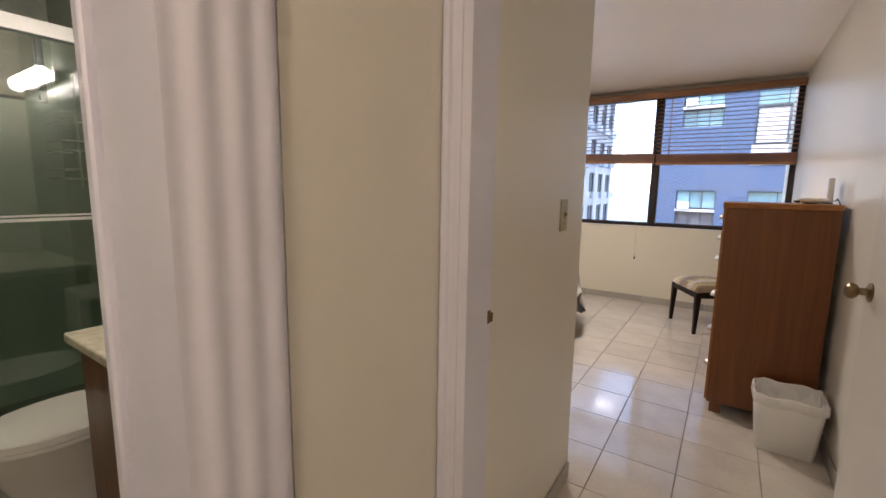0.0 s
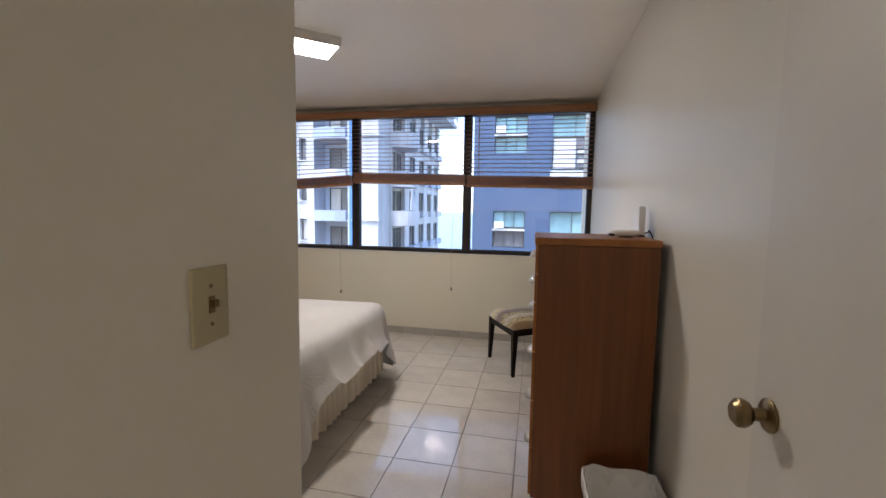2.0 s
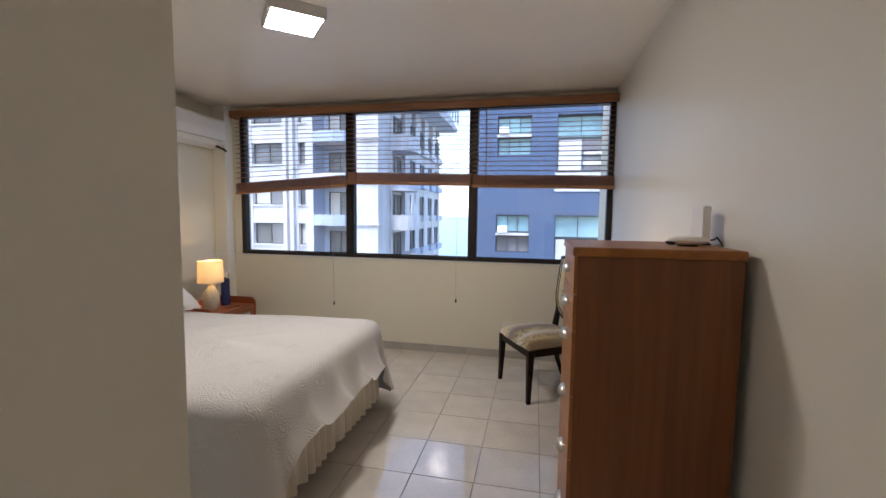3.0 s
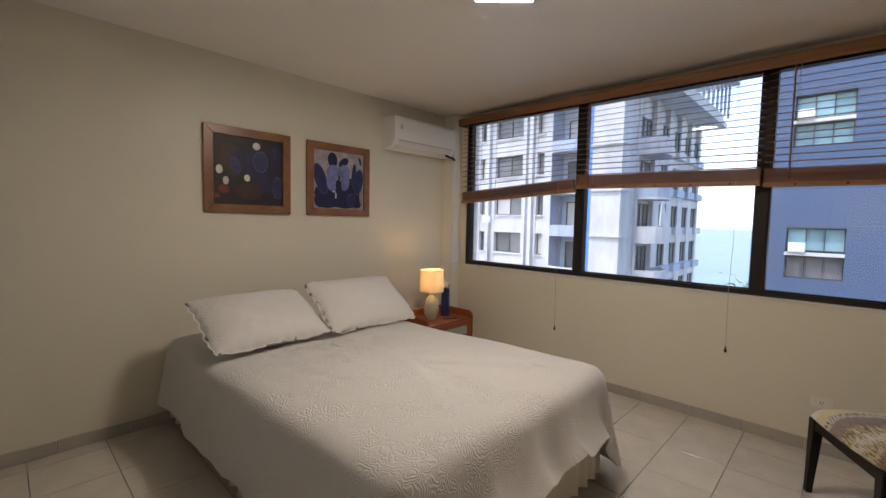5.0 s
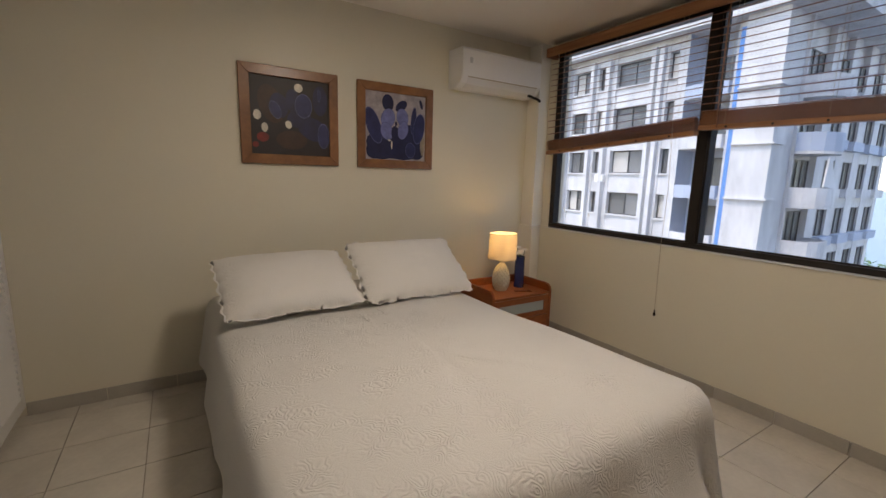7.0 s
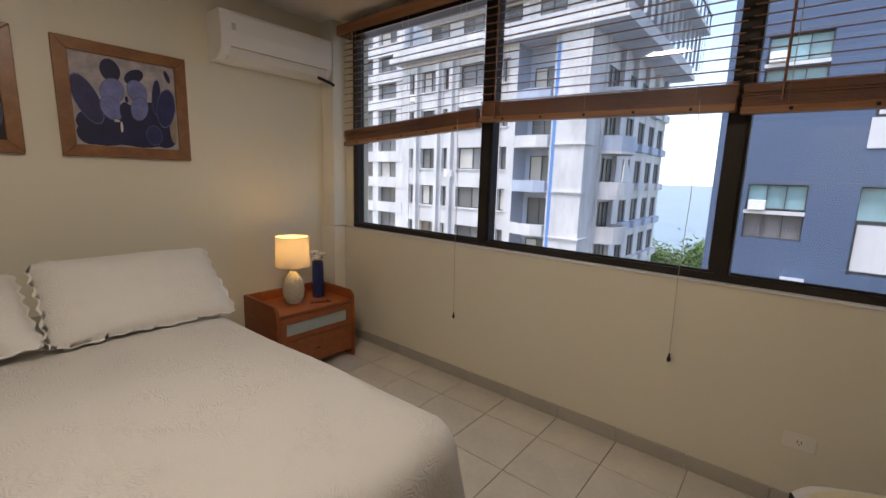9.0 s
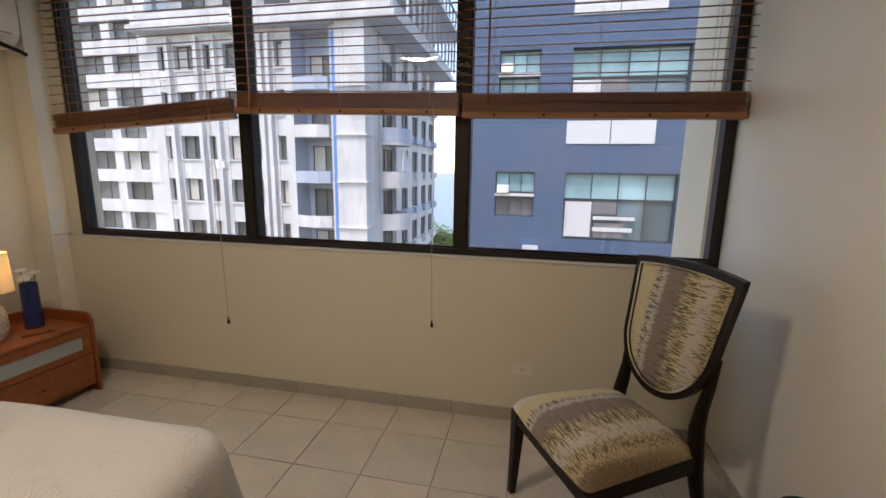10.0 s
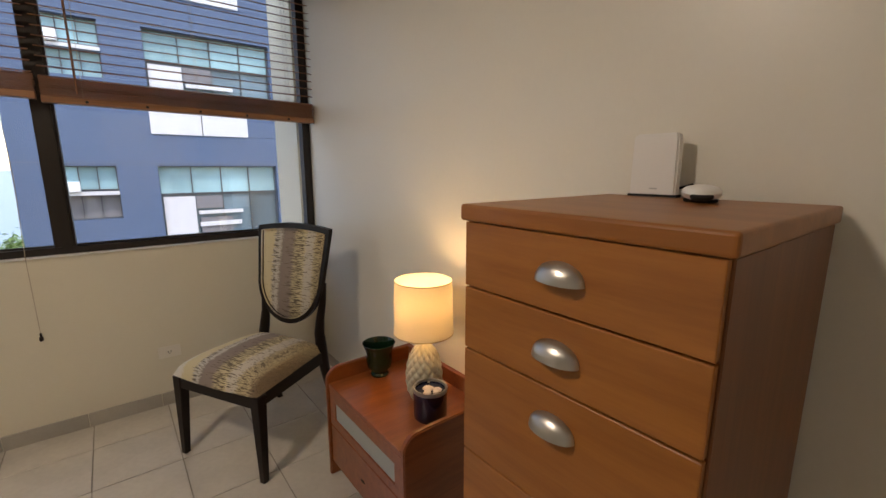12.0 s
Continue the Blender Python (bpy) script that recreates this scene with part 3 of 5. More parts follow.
def picture(y0, y1, z0, z1, label, ground, blobs):
    w, h = y1 - y0, z1 - z0
    root = thing("framed_picture", label, "picture", pose(XL, y0, z0), "flower pictures")
    f = 0.062
    for nm, o in (("frame_side", [(0, 0), (f, f), (f, h - f), (0, h)]), ("frame_side", [(w, 0), (w, h), (w - f, h - f), (w - f, f)]), ("frame_side", [(0, 0), (w, 0), (w - f, f), (f, f)]), ("frame_side", [(0, h), (f, h - f), (w - f, h - f), (w, h)])):
        bm = prism(bmesh.new(), o, "x", 0.001, 0.026)
        bmesh.ops.bevel(bm, geom=bm.edges[:], offset=0.003, segments=1, affect="EDGES")
        part(nm, bm, FRAMEW, root)
    part("print", boxes(((0.002, f - 0.002, f - 0.002), (0.010, w - f + 0.002, h - f + 0.002))), ground, root, "glossy printed photograph")
    count = 0
    for m, list_of in blobs:
        for y, z, ry, rz, a in list_of:
            count += 1
            cy, cz, lift = f + y * (w - 2 * f), f + z * (h - 2 * f), 0.0105 + 0.0003 * count
            for mm, grow, up in ((ink("ink_petal_rim", (0.10, 0.11, 0.25)), 1.06, 0.0), (m, 1.0, 0.00015)) if m.name in RIMMED else ((m, 1.0, 0.0),):
                bm = bmesh.new()
                disc(bm, cy, cz, ry * w * grow, rz * h * grow, lift + up, a)
                part("printed_shape", bm, mm, root)


RIMMED = ("ink_blue", "ink_violet")


def ink(name, c):
    return mat(name, c, rough=0.45, vary=0.35, scale=16, fine=60, bump=0.0)


picture(-2.505, -1.882, 1.403, 2.012, "dark orchid photograph in a wide brown wooden frame", ink("ink_dark", (0.016, 0.010, 0.010)), [
    (ink("ink_red", (0.20, 0.018, 0.012)), [(0.14, 0.22, 0.06, 0.05, 0), (0.05, 0.12, 0.03, 0.03, 0)]),
    (ink("ink_rust", (0.045, 0.018, 0.010)), [(0.5, 0.2, 0.16, 0.1, 0), (0.25, 0.65, 0.12, 0.2, 0.3)]),
    (ink("ink_navy", (0.012, 0.013, 0.055)), [(0.35, 0.64, 0.09, 0.13, 0.2), (0.52, 0.72, 0.07, 0.12, 0), (0.60, 0.5, 0.13, 0.10, 0.4), (0.78, 0.36, 0.17, 0.12, -0.4), (0.88, 0.75, 0.08, 0.16, 0)]),
    (ink("ink_blue", (0.022, 0.025, 0.10)), [(0.66, 0.66, 0.085, 0.12, 0), (0.30, 0.58, 0.05, 0.09, 0.4), (0.92, 0.28, 0.06, 0.13, 0), (0.87, 0.82, 0.018, 0.06, 0)]),
    (ink("ink_pale", (0.62, 0.58, 0.50)), [(0.60, 0.89, 0.045, 0.045, 0), (0.08, 0.50, 0.038, 0.05, 0), (0.165, 0.345, 0.032, 0.048, 0), (0.46, 0.40, 0.033, 0.042, 0.3)]),
])
picture(-1.742, -1.122, 1.403, 2.010, "blue orchid photograph in a wide brown wooden frame", ink("ink_lilac", (0.40, 0.36, 0.37)), [
    (ink("ink_navy", (0.012, 0.013, 0.055)), [(0.5, 0.255, 0.39, 0.19, 0), (0.26, 0.14, 0.20, 0.11, 0), (0.62, 0.13, 0.22, 0.10, 0), (0.14, 0.12, 0.10, 0.09, 0), (0.85, 0.13, 0.10, 0.09, 0), (0.45, 0.27, 0.20, 0.14, 0), (0.74, 0.34, 0.13, 0.17, 0)]),
    (ink("ink_beige", (0.33, 0.27, 0.20)), [(0.95, 0.26, 0.03, 0.14, 0)]),
    (ink("ink_navy", (0.012, 0.013, 0.055)), [(0.36, 0.85, 0.075, 0.10, 0.1), (0.58, 0.82, 0.09, 0.055, 0.7), (0.92, 0.88, 0.02, 0.06, 0.3)]),
    (ink("ink_blue", (0.022, 0.025, 0.10)), [(0.13, 0.50, 0.085, 0.21, 0.35), (0.79, 0.62, 0.035, 0.16, -0.1), (0.885, 0.50, 0.075, 0.18, -0.15), (0.74, 0.16, 0.065, 0.09, 0)]),
    (ink("ink_violet", (0.17, 0.19, 0.42)), [(0.36, 0.62, 0.085, 0.115, -0.3), (0.60, 0.65, 0.075, 0.105, 0.2), (0.34, 0.43, 0.075, 0.105, 0.35), (0.61, 0.46, 0.065, 0.11, -0.25)]),
    (ink("ink_navy", (0.012, 0.013, 0.055)), [(0.47, 0.41, 0.045, 0.085, 0), (0.49, 0.55, 0.014, 0.03, 0)]),
    (ink("ink_pale", (0.62, 0.58, 0.50)), [(0.38, 0.295, 0.022, 0.012, 0), (0.42, 0.23, 0.010, 0.05, 0)]),
])

# ---- bed ----


def ring(a, b, r, n=28, nc=8):
    """Points round a rounded rectangle of half sizes a, b, evenly by index, with outward normals."""
    pts = []
    for cx, cy, a0 in ((a - r, b - r, 0), (-a + r, b - r, 90), (-a + r, -b + r, 180), (a - r, -b + r, 270)):
        for k in range(nc + 1):
            t = radians(a0 + 90 * k / nc)
            pts.append((cx + r * math.cos(t), cy + r * math.sin(t), math.cos(t), math.sin(t)))
        nx, ny = {0: (-a + r, b), 90: (-a, -b + r), 180: (a - r, -b), 270: (a, b - r)}[a0]
        x0, y0 = pts[-1][:2]
        for k in range(1, n):
            f = k / n
            pts.append((x0 + (nx - x0) * f, y0 + (ny - y0) * f, math.cos(t), math.sin(t)))
    return pts


def drape(rows, a, b, r, ripple, seed, top=True, hem=None):
    """Cloth hung over a rounded box: rows of (outset, height); ripple grows to the hem."""
    bm = bmesh.new()
    base = ring(a, b, r, 60, 10)
    rings = []
    for k, (o, z) in enumerate(rows):
        rr = []
        depth = max(0.0, (rows[0][1] - z) / (rows[0][1] - rows[-1][1]))
        for i, (x, y, nx, ny) in enumerate(base):
            wob = ripple * depth ** 1.5 * (math.sin(i * 0.26 + seed) + 0.6 * math.sin(i * 0.45 + 2 * seed))
            dz = hem(x, y) * depth ** 2 if hem else 0.0
            fl = 0.12 * abs(dz) if x < a - 0.4 else 0.42 * abs(dz)
            zz = max(z + dz + 0.03 * (x / a) * (1 - depth), 0.006)
            nz = noise.noise((x * 2.2, y * 2.2, seed)) * 0.012 if o <= 0.01 else 0
            if o < 0:
                q = 1 + o / min(a, b)
                rr.append(bm.verts.new((x * (1 + o / a), y * (1 + o / b), zz + nz)))
            else:
                rr.append(bm.verts.new((x + nx * (o + wob + fl), y + ny * (o + wob + fl), zz + nz)))
        rings.append(rr)
    n = len(base)
    for p, q in zip(rings, rings[1:]):
        for i in range(n):
            bm.faces.new((p[i], p[(i + 1) % n], q[(i + 1) % n], q[i]))
    if top:
        bm.faces.new(rings[0])
    return bm


BX, BY, BA, BB = -2.90, -2.005, 1.15, 0.72
bed = thing("bed", "double bed with a white quilted bedspread and ruffled skirt", "bed", pose(BX, BY, 0))
part("base", box(bmesh.new(), (-BA + 0.05, -BB + 0.05, 0.02), (BA - 0.05, BB - 0.05, 0.30), 0.02), SKIRT, bed)
part("mattress", box(bmesh.new(), (-BA + 0.03, -BB + 0.03, 0.305), (BA - 0.03, BB - 0.03, 0.575), 0.05, 3), SHAM, bed)
# pleated skirt down to the floor
bm = bmesh.new()
base = ring(BA - 0.01, BB - 0.01, 0.05, 170, 14)
rows = []
for z, am in ((0.42, 0.003), (0.3, 0.010), (0.17, 0.016), (0.065, 0.022)):
    rr = []
    for i, (x, y, nx, ny) in enumerate(base):
        ph = i * 0.60 + 1.7 * math.sin(i * 0.11) + 0.8 * math.sin(i * 0.043)
        o = am * (math.sin(ph) + 0.3 * math.sin(2.1 * ph)) + 0.01
        rr.append(bm.verts.new((x + nx * o, y + ny * o, z + 0.006 * math.sin(ph))))
    rows.append(rr)
for p, q in zip(rows, rows[1:]):
    for i in range(len(base)):
        bm.faces.new((p[i], p[(i + 1) % len(base)], q[(i + 1) % len(base)], q[i]))
part("bed_skirt", bm, SKIRT, bed, "gathered cream cotton skirt", True)


def hem(x, y):
    """The hem falls lower at the foot corners and scallops along the sides."""
    d = math.hypot(x - BA, abs(abs(y) - BB))
    if x > BA - 0.03:
        w = math.exp(-(d / 0.13) ** 2)
        return (0.16 - 0.055 * abs(math.sin(y * 11.0 + 0.6)) ** 0.6) * (1 - w) - 0.17 * w
    w = math.exp(-(d / 0.3) ** 2)
    return (-0.07 + 0.015 * abs(math.sin(x * 12))) * (1 - w) - 0.19 * w


spread_obj = part("bedspread", drape([(-0.66, 0.612), (-0.56, 0.612), (-0.45, 0.614), (-0.3, 0.612), (-0.18, 0.61), (-0.08, 0.606), (-0.03, 0.60), (0.0, 0.588), (0.022, 0.565), (0.035, 0.53), (0.045, 0.46), (0.055, 0.38), (0.065, 0.31), (0.072, 0.265), (0.075, 0.24)],
                                     BA, BB, 0.09, 0.012, 1.3, hem=hem), QUILT, bed, "white quilted bedspread with stitched scrolls", True)


def pillow(cx, cy, cz, w, h, t, tilt, turn, seed, label):
    """A soft quilted sham with a wavy flange."""
    bm = bmesh.new()
    n, m = 64, 48
    for sgn in (1, -1):
        grid = []
        for j in range(m + 1):
            row = []
            for i in range(n + 1):
                u, v = 2 * i / n - 1, 2 * j / m - 1
                uu, vv = min(1, abs(u) / 0.955), min(1, abs(v) / 0.94)
                e = (1 - uu ** 2.6) * (1 - vv ** 2.6)
                edge = max(abs(u), abs(v)) ** 10
                # scalloped rim, drawn in at the middle of each side so that the corners point out
                rx = 1 - 0.055 * (1 - v * v) * abs(u) ** 4 + 0.017 * math.cos(6.5 * math.pi * v + seed) * abs(u) ** 12
                ry = 1 - 0.07 * (1 - u * u) * abs(v) ** 4 + 0.02 * math.cos(8.5 * math.pi * u + seed) * abs(v) ** 12
                flop = edge * (0.008 * math.sin(7 * u + 5 * v + seed))
                crease = 0.007 * noise.noise((u * 2.2, v * 2.2, seed)) + 0.004 * noise.noise((u * 6, v * 6, seed + 4))
                z = sgn * (t / 2 * max(e, 0) ** 0.62 + 0.003) + flop + crease * e
                soft = 1 - 0.07 * abs(u * v) ** 5
                row.append(bm.verts.new((u * w / 2 * rx * soft, v * h / 2 * ry * soft, z)))
            grid.append(row)
        for j in range(m):
            for i in range(n):
                bm.faces.new((grid[j][i], grid[j][i + 1], grid[j + 1][i + 1], grid[j + 1][i]))
    bmesh.ops.remove_doubles(bm, verts=bm.verts, dist=0.0062)
    me = finish("pillow", bm, SHAM, True)
    ob = new("pillow", me)
    ob.matrix_world = Matrix.Translation((cx, cy, cz)) @ Matrix.Rotation(radians(turn), 4, "Z") @ Matrix.Rotation(radians(tilt), 4, "X")
    return tagged(ob, label, "pillow", "pillows on the bed")


pillow(-3.475, -2.365, 0.752, 0.76, 0.53, 0.17, 28, 93, 0.4, "plump white quilted pillow lying against another")
pillow(-3.465, -1.61, 0.765, 0.78, 0.53, 0.17, 35, 89, 2.1, "plump white quilted pillow leaning near the lamp")


# ---- nightstands ----


def nightstand(m, label):
    """Local x runs across the front, y goes back; the front faces -y."""
    root = thing("nightstand", label, "nightstand", m, "nightstands")
    W, D, H, T = 0.62, 0.435, 0.505, 0.022
    arc = [(D, 0), (0, 0), (0, H - 0.06)] + [(0.06 - 0.06 * math.cos(radians(a)), H - 0.06 + 0.06 * math.sin(radians(a))) for a in (18, 36, 54, 72, 90)] + [(D, H)]
    for x in (-W / 2, W / 2 - T):
        bm = prism(bmesh.new(), arc, "x", x, x + T)
        bmesh.ops.bevel(bm, geom=bm.edges[:], offset=0.004, segments=2, affect="EDGES")
        part("side_panel", bm, CHERRYD, root)
    part("top", box(bmesh.new(), (-W / 2 + T, 0.006, 0.42), (W / 2 - T, D - T, 0.44), 0.002), CHERRYD, root)
    part("back_panel", box(bmesh.new(), (-W / 2 + T, D - T, 0.02), (W / 2 - T, D, H - 0.002), 0.002), CHERRYD, root)
    part("bottom_panel", box(bmesh.new(), (-W / 2 + T, 0.02, 0.05), (W / 2 - T, D - T, 0.068)), CHERRYD, root)
    d1 = part("upper_drawer", boxes(((-W / 2 + T + 0.003, 0.008, 0.255), (W / 2 - T - 0.003, 0.026, 0.29)), ((-W / 2 + T + 0.003, 0.008, 0.372), (W / 2 - T - 0.003, 0.026, 0.417)),
                                    ((-W / 2 + T + 0.003, 0.008, 0.2905), (-W / 2 + T + 0.05, 0.026, 0.3715)), ((W / 2 - T - 0.05, 0.008, 0.2905), (W / 2 - T - 0.003, 0.026, 0.3715))), CHERRYD, root)
    part("glass_inset", boxes(((-W / 2 + T + 0.0505, 0.014, 0.291), (W / 2 - T - 0.0505, 0.02, 0.371))), FROST, d1, "frosted grey glass strip")
    d2 = part("lower_drawer", box(bmesh.new(), (-W / 2 + T + 0.003, 0.008, 0.072), (W / 2 - T - 0.003, 0.026, 0.249), 0.002), CHERRYD, root)
    part("finger_pull", lathe(bmesh.new(), [(0.016, 0), (0.015, 0.002)], 14), BLACK, d2).matrix_local = Matrix.Translation((0, 0.008, 0.15)) @ Matrix.Rotation(radians(90), 4, "X") @ Matrix.Diagonal((1, 0.35, 1, 1))
    return root


nightstand(pose(-0.445, -1.46, 0, 0, 0, -90), "reddish cherry nightstand with raised rims beside the chest")
nightstand(pose(-3.475, -0.595, 0, 0, 0, 90), "reddish cherry nightstand with a glass-fronted drawer beside the bed")


def table_lamp(x, y, z0, ztop, label):
    root = thing("table_lamp", label, "lamp", pose(x, y, z0), "pineapple lamps")
    h = ztop - z0
    hb = h - 0.21
    bm = bmesh.new()
    n, m = 104, 60
    rings = []
    for j in range(m + 1):
        v = j / m
        r = 0.018 + 0.047 * max(0.0, math.sin(math.pi * min(1, 0.16 + 0.92 * v))) ** 0.7
        rr = []
        for i in range(n):
            u = i / n
            d = abs(math.sin(math.pi * (u * 13 + v * 6.5))) * abs(math.sin(math.pi * (u * 13 - v * 6.5)))
            q = r + 0.0095 * math.sqrt(d) * min(1, 6 * v, max(0.0, 6 * (0.9 - v)))
            rr.append(bm.verts.new((q * math.cos(2 * math.pi * u), q * math.sin(2 * math.pi * u), v * (hb - 0.015))))
        rings.append(rr)
    for a, b in zip(rings, rings[1:]):
        for i in range(n):
            bm.faces.new((a[i], a[(i + 1) % n], b[(i + 1) % n], b[i]))
    bm.faces.new(rings[0][::-1])
    bm.faces.new(rings[-1])
    part("base", bm, CERAMIC, root, "ivory ceramic base with a diamond relief", True)
    part("socket", lathe(bmesh.new(), [(0.016, hb - 0.016), (0.016, hb + 0.04), (0.01, hb + 0.05)], 16), BRASS, root, smooth=True)
    part("shade", lathe(bmesh.new(), [(0.115, h - 0.21), (0.109, h), (0.1075, h), (0.1135, h - 0.21)], 48, rim="open"), SHADE, root, "cream linen drum shade", True)
    for r, z in ((0.1155, h - 0.21), (0.1095, h - 0.004)):
        part("shade_trim", lathe(bmesh.new(), [(r, z), (r + 0.0008, z + 0.002), (r, z + 0.004)], 48, rim="open"), BRAID, root, "thin tan braid")
    bulb = lathe(bmesh.new(), [(0.012, hb + 0.05), (0.025, hb + 0.08), (0.028, hb + 0.1), (0.018, hb + 0.125), (0.004, hb + 0.13)], 20)
    part("bulb", bulb, mat("bulb_glow", (1.0, 0.62, 0.26), emit=4.0, bump=0, vary=0), root, smooth=True)
    lp = new("bulb_light", bpy.data.lights.new("bulb_light", "POINT"))
    lp.data.energy, lp.data.color, lp.data.shadow_soft_size = BULB, (1.0, 0.72, 0.38), 0.05
    lp.parent = root
    lp.location = (0, 0, hb + 0.14)
    return root


table_lamp(-0.185, -1.52, 0.44, 0.928, "lit table lamp with a textured ivory base beside the chest")
table_lamp(-3.70, -0.645, 0.44, 0.912, "lit table lamp with a textured ivory base beside the bed")

# small things on the nightstands
gv = thing("green_goblet", "dark green glass goblet vase on the nightstand", "vase", pose(-0.225, -1.235, 0.44))
part("bowl", lathe(bmesh.new(), [(0.036, 0), (0.04, 0.008), (0.034, 0.016), (0.036, 0.024), (0.053, 0.043), (0.057, 0.072), (0.055, 0.1), (0.06, 0.122), (0.072, 0.15), (0.069, 0.15), (0.052, 0.11), (0.05, 0.07), (0.01, 0.04)], 36), GREENG, gv, smooth=True)
cd = thing("candle_jar", "midnight blue glass candle jar with pale chips", "candle", pose(-0.24, -1.635, 0.44))
part("jar", lathe(bmesh.new(), [(0.056, 0), (0.061, 0.006), (0.0625, 0.115), (0.0575, 0.118), (0.0565, 0.108), (0.0565, 0.02), (0.01, 0.018)], 32), JARG, cd, smooth=True)
part("wax", lathe(bmesh.new(), [(0.056, 0.03), (0.056, 0.105), (0.03, 0.104)], 32), JARG, cd)
part("rim", lathe(bmesh.new(), [(0.063, 0.106), (0.064, 0.112), (0.062, 0.12), (0.0565, 0.119), (0.056, 0.109)], 32, rim="open"), mat("pewter_rim", (0.30, 0.29, 0.29), rough=0.35, metal=0.6), cd, "dull pewter rim", True)
bm = bmesh.new()
for k, (px, py, ra) in enumerate(((0.0, 0.012, 0.022), (0.02, -0.016, 0.018), (-0.022, -0.012, 0.016), (0.004, -0.028, 0.012))):
    lathe(bm, [(ra, 0.1052), (ra * 0.8, 0.1085 + 0.0006 * k)], 14, (px, py))
part("shell_chips", bm, mat("pale_chips", (0.50, 0.43, 0.41), rough=0.6, vary=0.25, scale=60), cd, "pale chips on the wax")

bv = thing("flower_vase", "tall cobalt glass vase with white blossoms", "vase", pose(-3.715, -0.435, 0.44))
part("vase", lathe(bmesh.new(), [(0.042, 0), (0.044, 0.01), (0.042, 0.12), (0.041, 0.265), (0.037, 0.265), (0.037, 0.1)], 28), BLUEG, bv, smooth=True)
for k, (px, py, pz) in enumerate(((0.0, 0.0, 0.305), (0.02, -0.03, 0.295), (-0.015, 0.03, 0.30), (0.03, 0.02, 0.325), (-0.02, -0.015, 0.34))):
    bm = bmesh.new()
    for a in range(5):
        t = 2 * math.pi * a / 5 + k
        ctr = Vector((px + 0.017 * math.cos(t), py + 0.017 * math.sin(t), pz))
        bmesh.ops.create_icosphere(bm, subdivisions=1, radius=0.016, matrix=Matrix.Translation(ctr) @ Matrix.Diagonal((1, 1, 0.55, 1)))
    fl = part("blossom", bm, PETAL, bv, smooth=True)
    part("stem", tube(bmesh.new(), [(px * 0.3, py * 0.3, 0.15), (px, py, pz - 0.005)], 0.0025, 6), LEAF, bv)
bk = thing("eyeglass_case", "flat brown leather case on the nightstand", "case", pose(-3.57, -0.50, 0.44, 0, 0, 62))
part("case", box(bmesh.new(), (-0.085, -0.02, 0), (0.06, 0.02, 0.008), 0.0035, 2), mat("brown_leather", (0.12, 0.035, 0.015), rough=0.4, bump=0.2), bk)
part("strap", box(bmesh.new(), (0.03, -0.0215, 0.0082), (0.04, 0.0215, 0.0095), 0.0005), BLACK, bk)

# ---- chest of drawers ----
ch = thing("chest_of_drawers", "tall cherry chest of drawers with cup handles", "chest of drawers", pose(-0.545, -2.395, 0))
cw, cd2 = 0.228, 0.515
part("top", box(bmesh.new(), (-0.006, -cw - 0.007, 1.243), (cd2, cw + 0.007, 1.275), 0.006, 3), CHERRY, ch)
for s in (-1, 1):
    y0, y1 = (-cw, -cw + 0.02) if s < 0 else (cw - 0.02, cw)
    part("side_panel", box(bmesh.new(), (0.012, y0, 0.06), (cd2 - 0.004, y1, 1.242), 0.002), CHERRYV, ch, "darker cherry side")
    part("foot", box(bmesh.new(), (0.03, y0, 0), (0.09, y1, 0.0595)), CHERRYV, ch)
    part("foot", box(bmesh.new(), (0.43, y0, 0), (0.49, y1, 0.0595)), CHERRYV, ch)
part("carcass", boxes(((0.024, -cw + 0.0205, 0.06), (cd2 - 0.006, cw - 0.0205, 1.24))), BLACK, ch, "dark gaps behind the drawers")
zz = 1.243
for hgt in (0.13, 0.13, 0.228, 0.228, 0.228, 0.228):
    d = part("drawer", box(bmesh.new(), (0.0, -cw + 0.004, zz - hgt + 0.002), (0.02, cw - 0.004, zz - 0.002), 0.0015), CHERRY, ch)
    hz = zz - 0.062
    bm = bmesh.new()
    # half-domed cup pull, open below
    cupr = []
    nn, mm = 16, 6
    for j in range(mm + 1):
        ph = radians(90 * j / mm)
        cupr.append([bm.verts.new((-0.026 * math.sin(radians(180 * i / nn)) * math.cos(ph) - 0.001, 0.045 * math.cos(radians(180 * i / nn)), hz - 0.014 + 0.034 * math.sin(radians(180 * i / nn)) ** 0.8 * math.sin(ph))) for i in range(nn + 1)])
    for p, q in zip(cupr, cupr[1:]):
        for i in range(nn):
            bm.faces.new((p[i], p[i + 1], q[i + 1], q[i]))
    part("cup_handle", bm, CHROME, d, "brushed nickel cup handle", True)
    zz -= hgt

rt = thing("router", "slim white upright router on the chest", "router", pose(-0.055, -2.293, 1.2755, 0, 0, 4))
bm = prism(bmesh.new(), [(-0.050, 0), (0.050, 0), (0.053, 0.005), (0.051, 0.140), (0.046, 0.146), (-0.046, 0.146), (-0.051, 0.140), (-0.053, 0.005)], "x", -0.014, 0.014)
bmesh.ops.bevel(bm, geom=bm.edges[:], offset=0.004, segments=2, affect="EDGES")
part("body", bm, PLASTIC, rt, smooth=True)
part("base_strip", boxes(((-0.0155, -0.056, 0.0005), (0.0155, 0.056, 0.006))), BLACK, rt)
part("indicator", boxes(((-0.0148, -0.012, 0.018), (-0.014, 0.006, 0.021))), mat("grey_badge", (0.55, 0.55, 0.54)), rt)
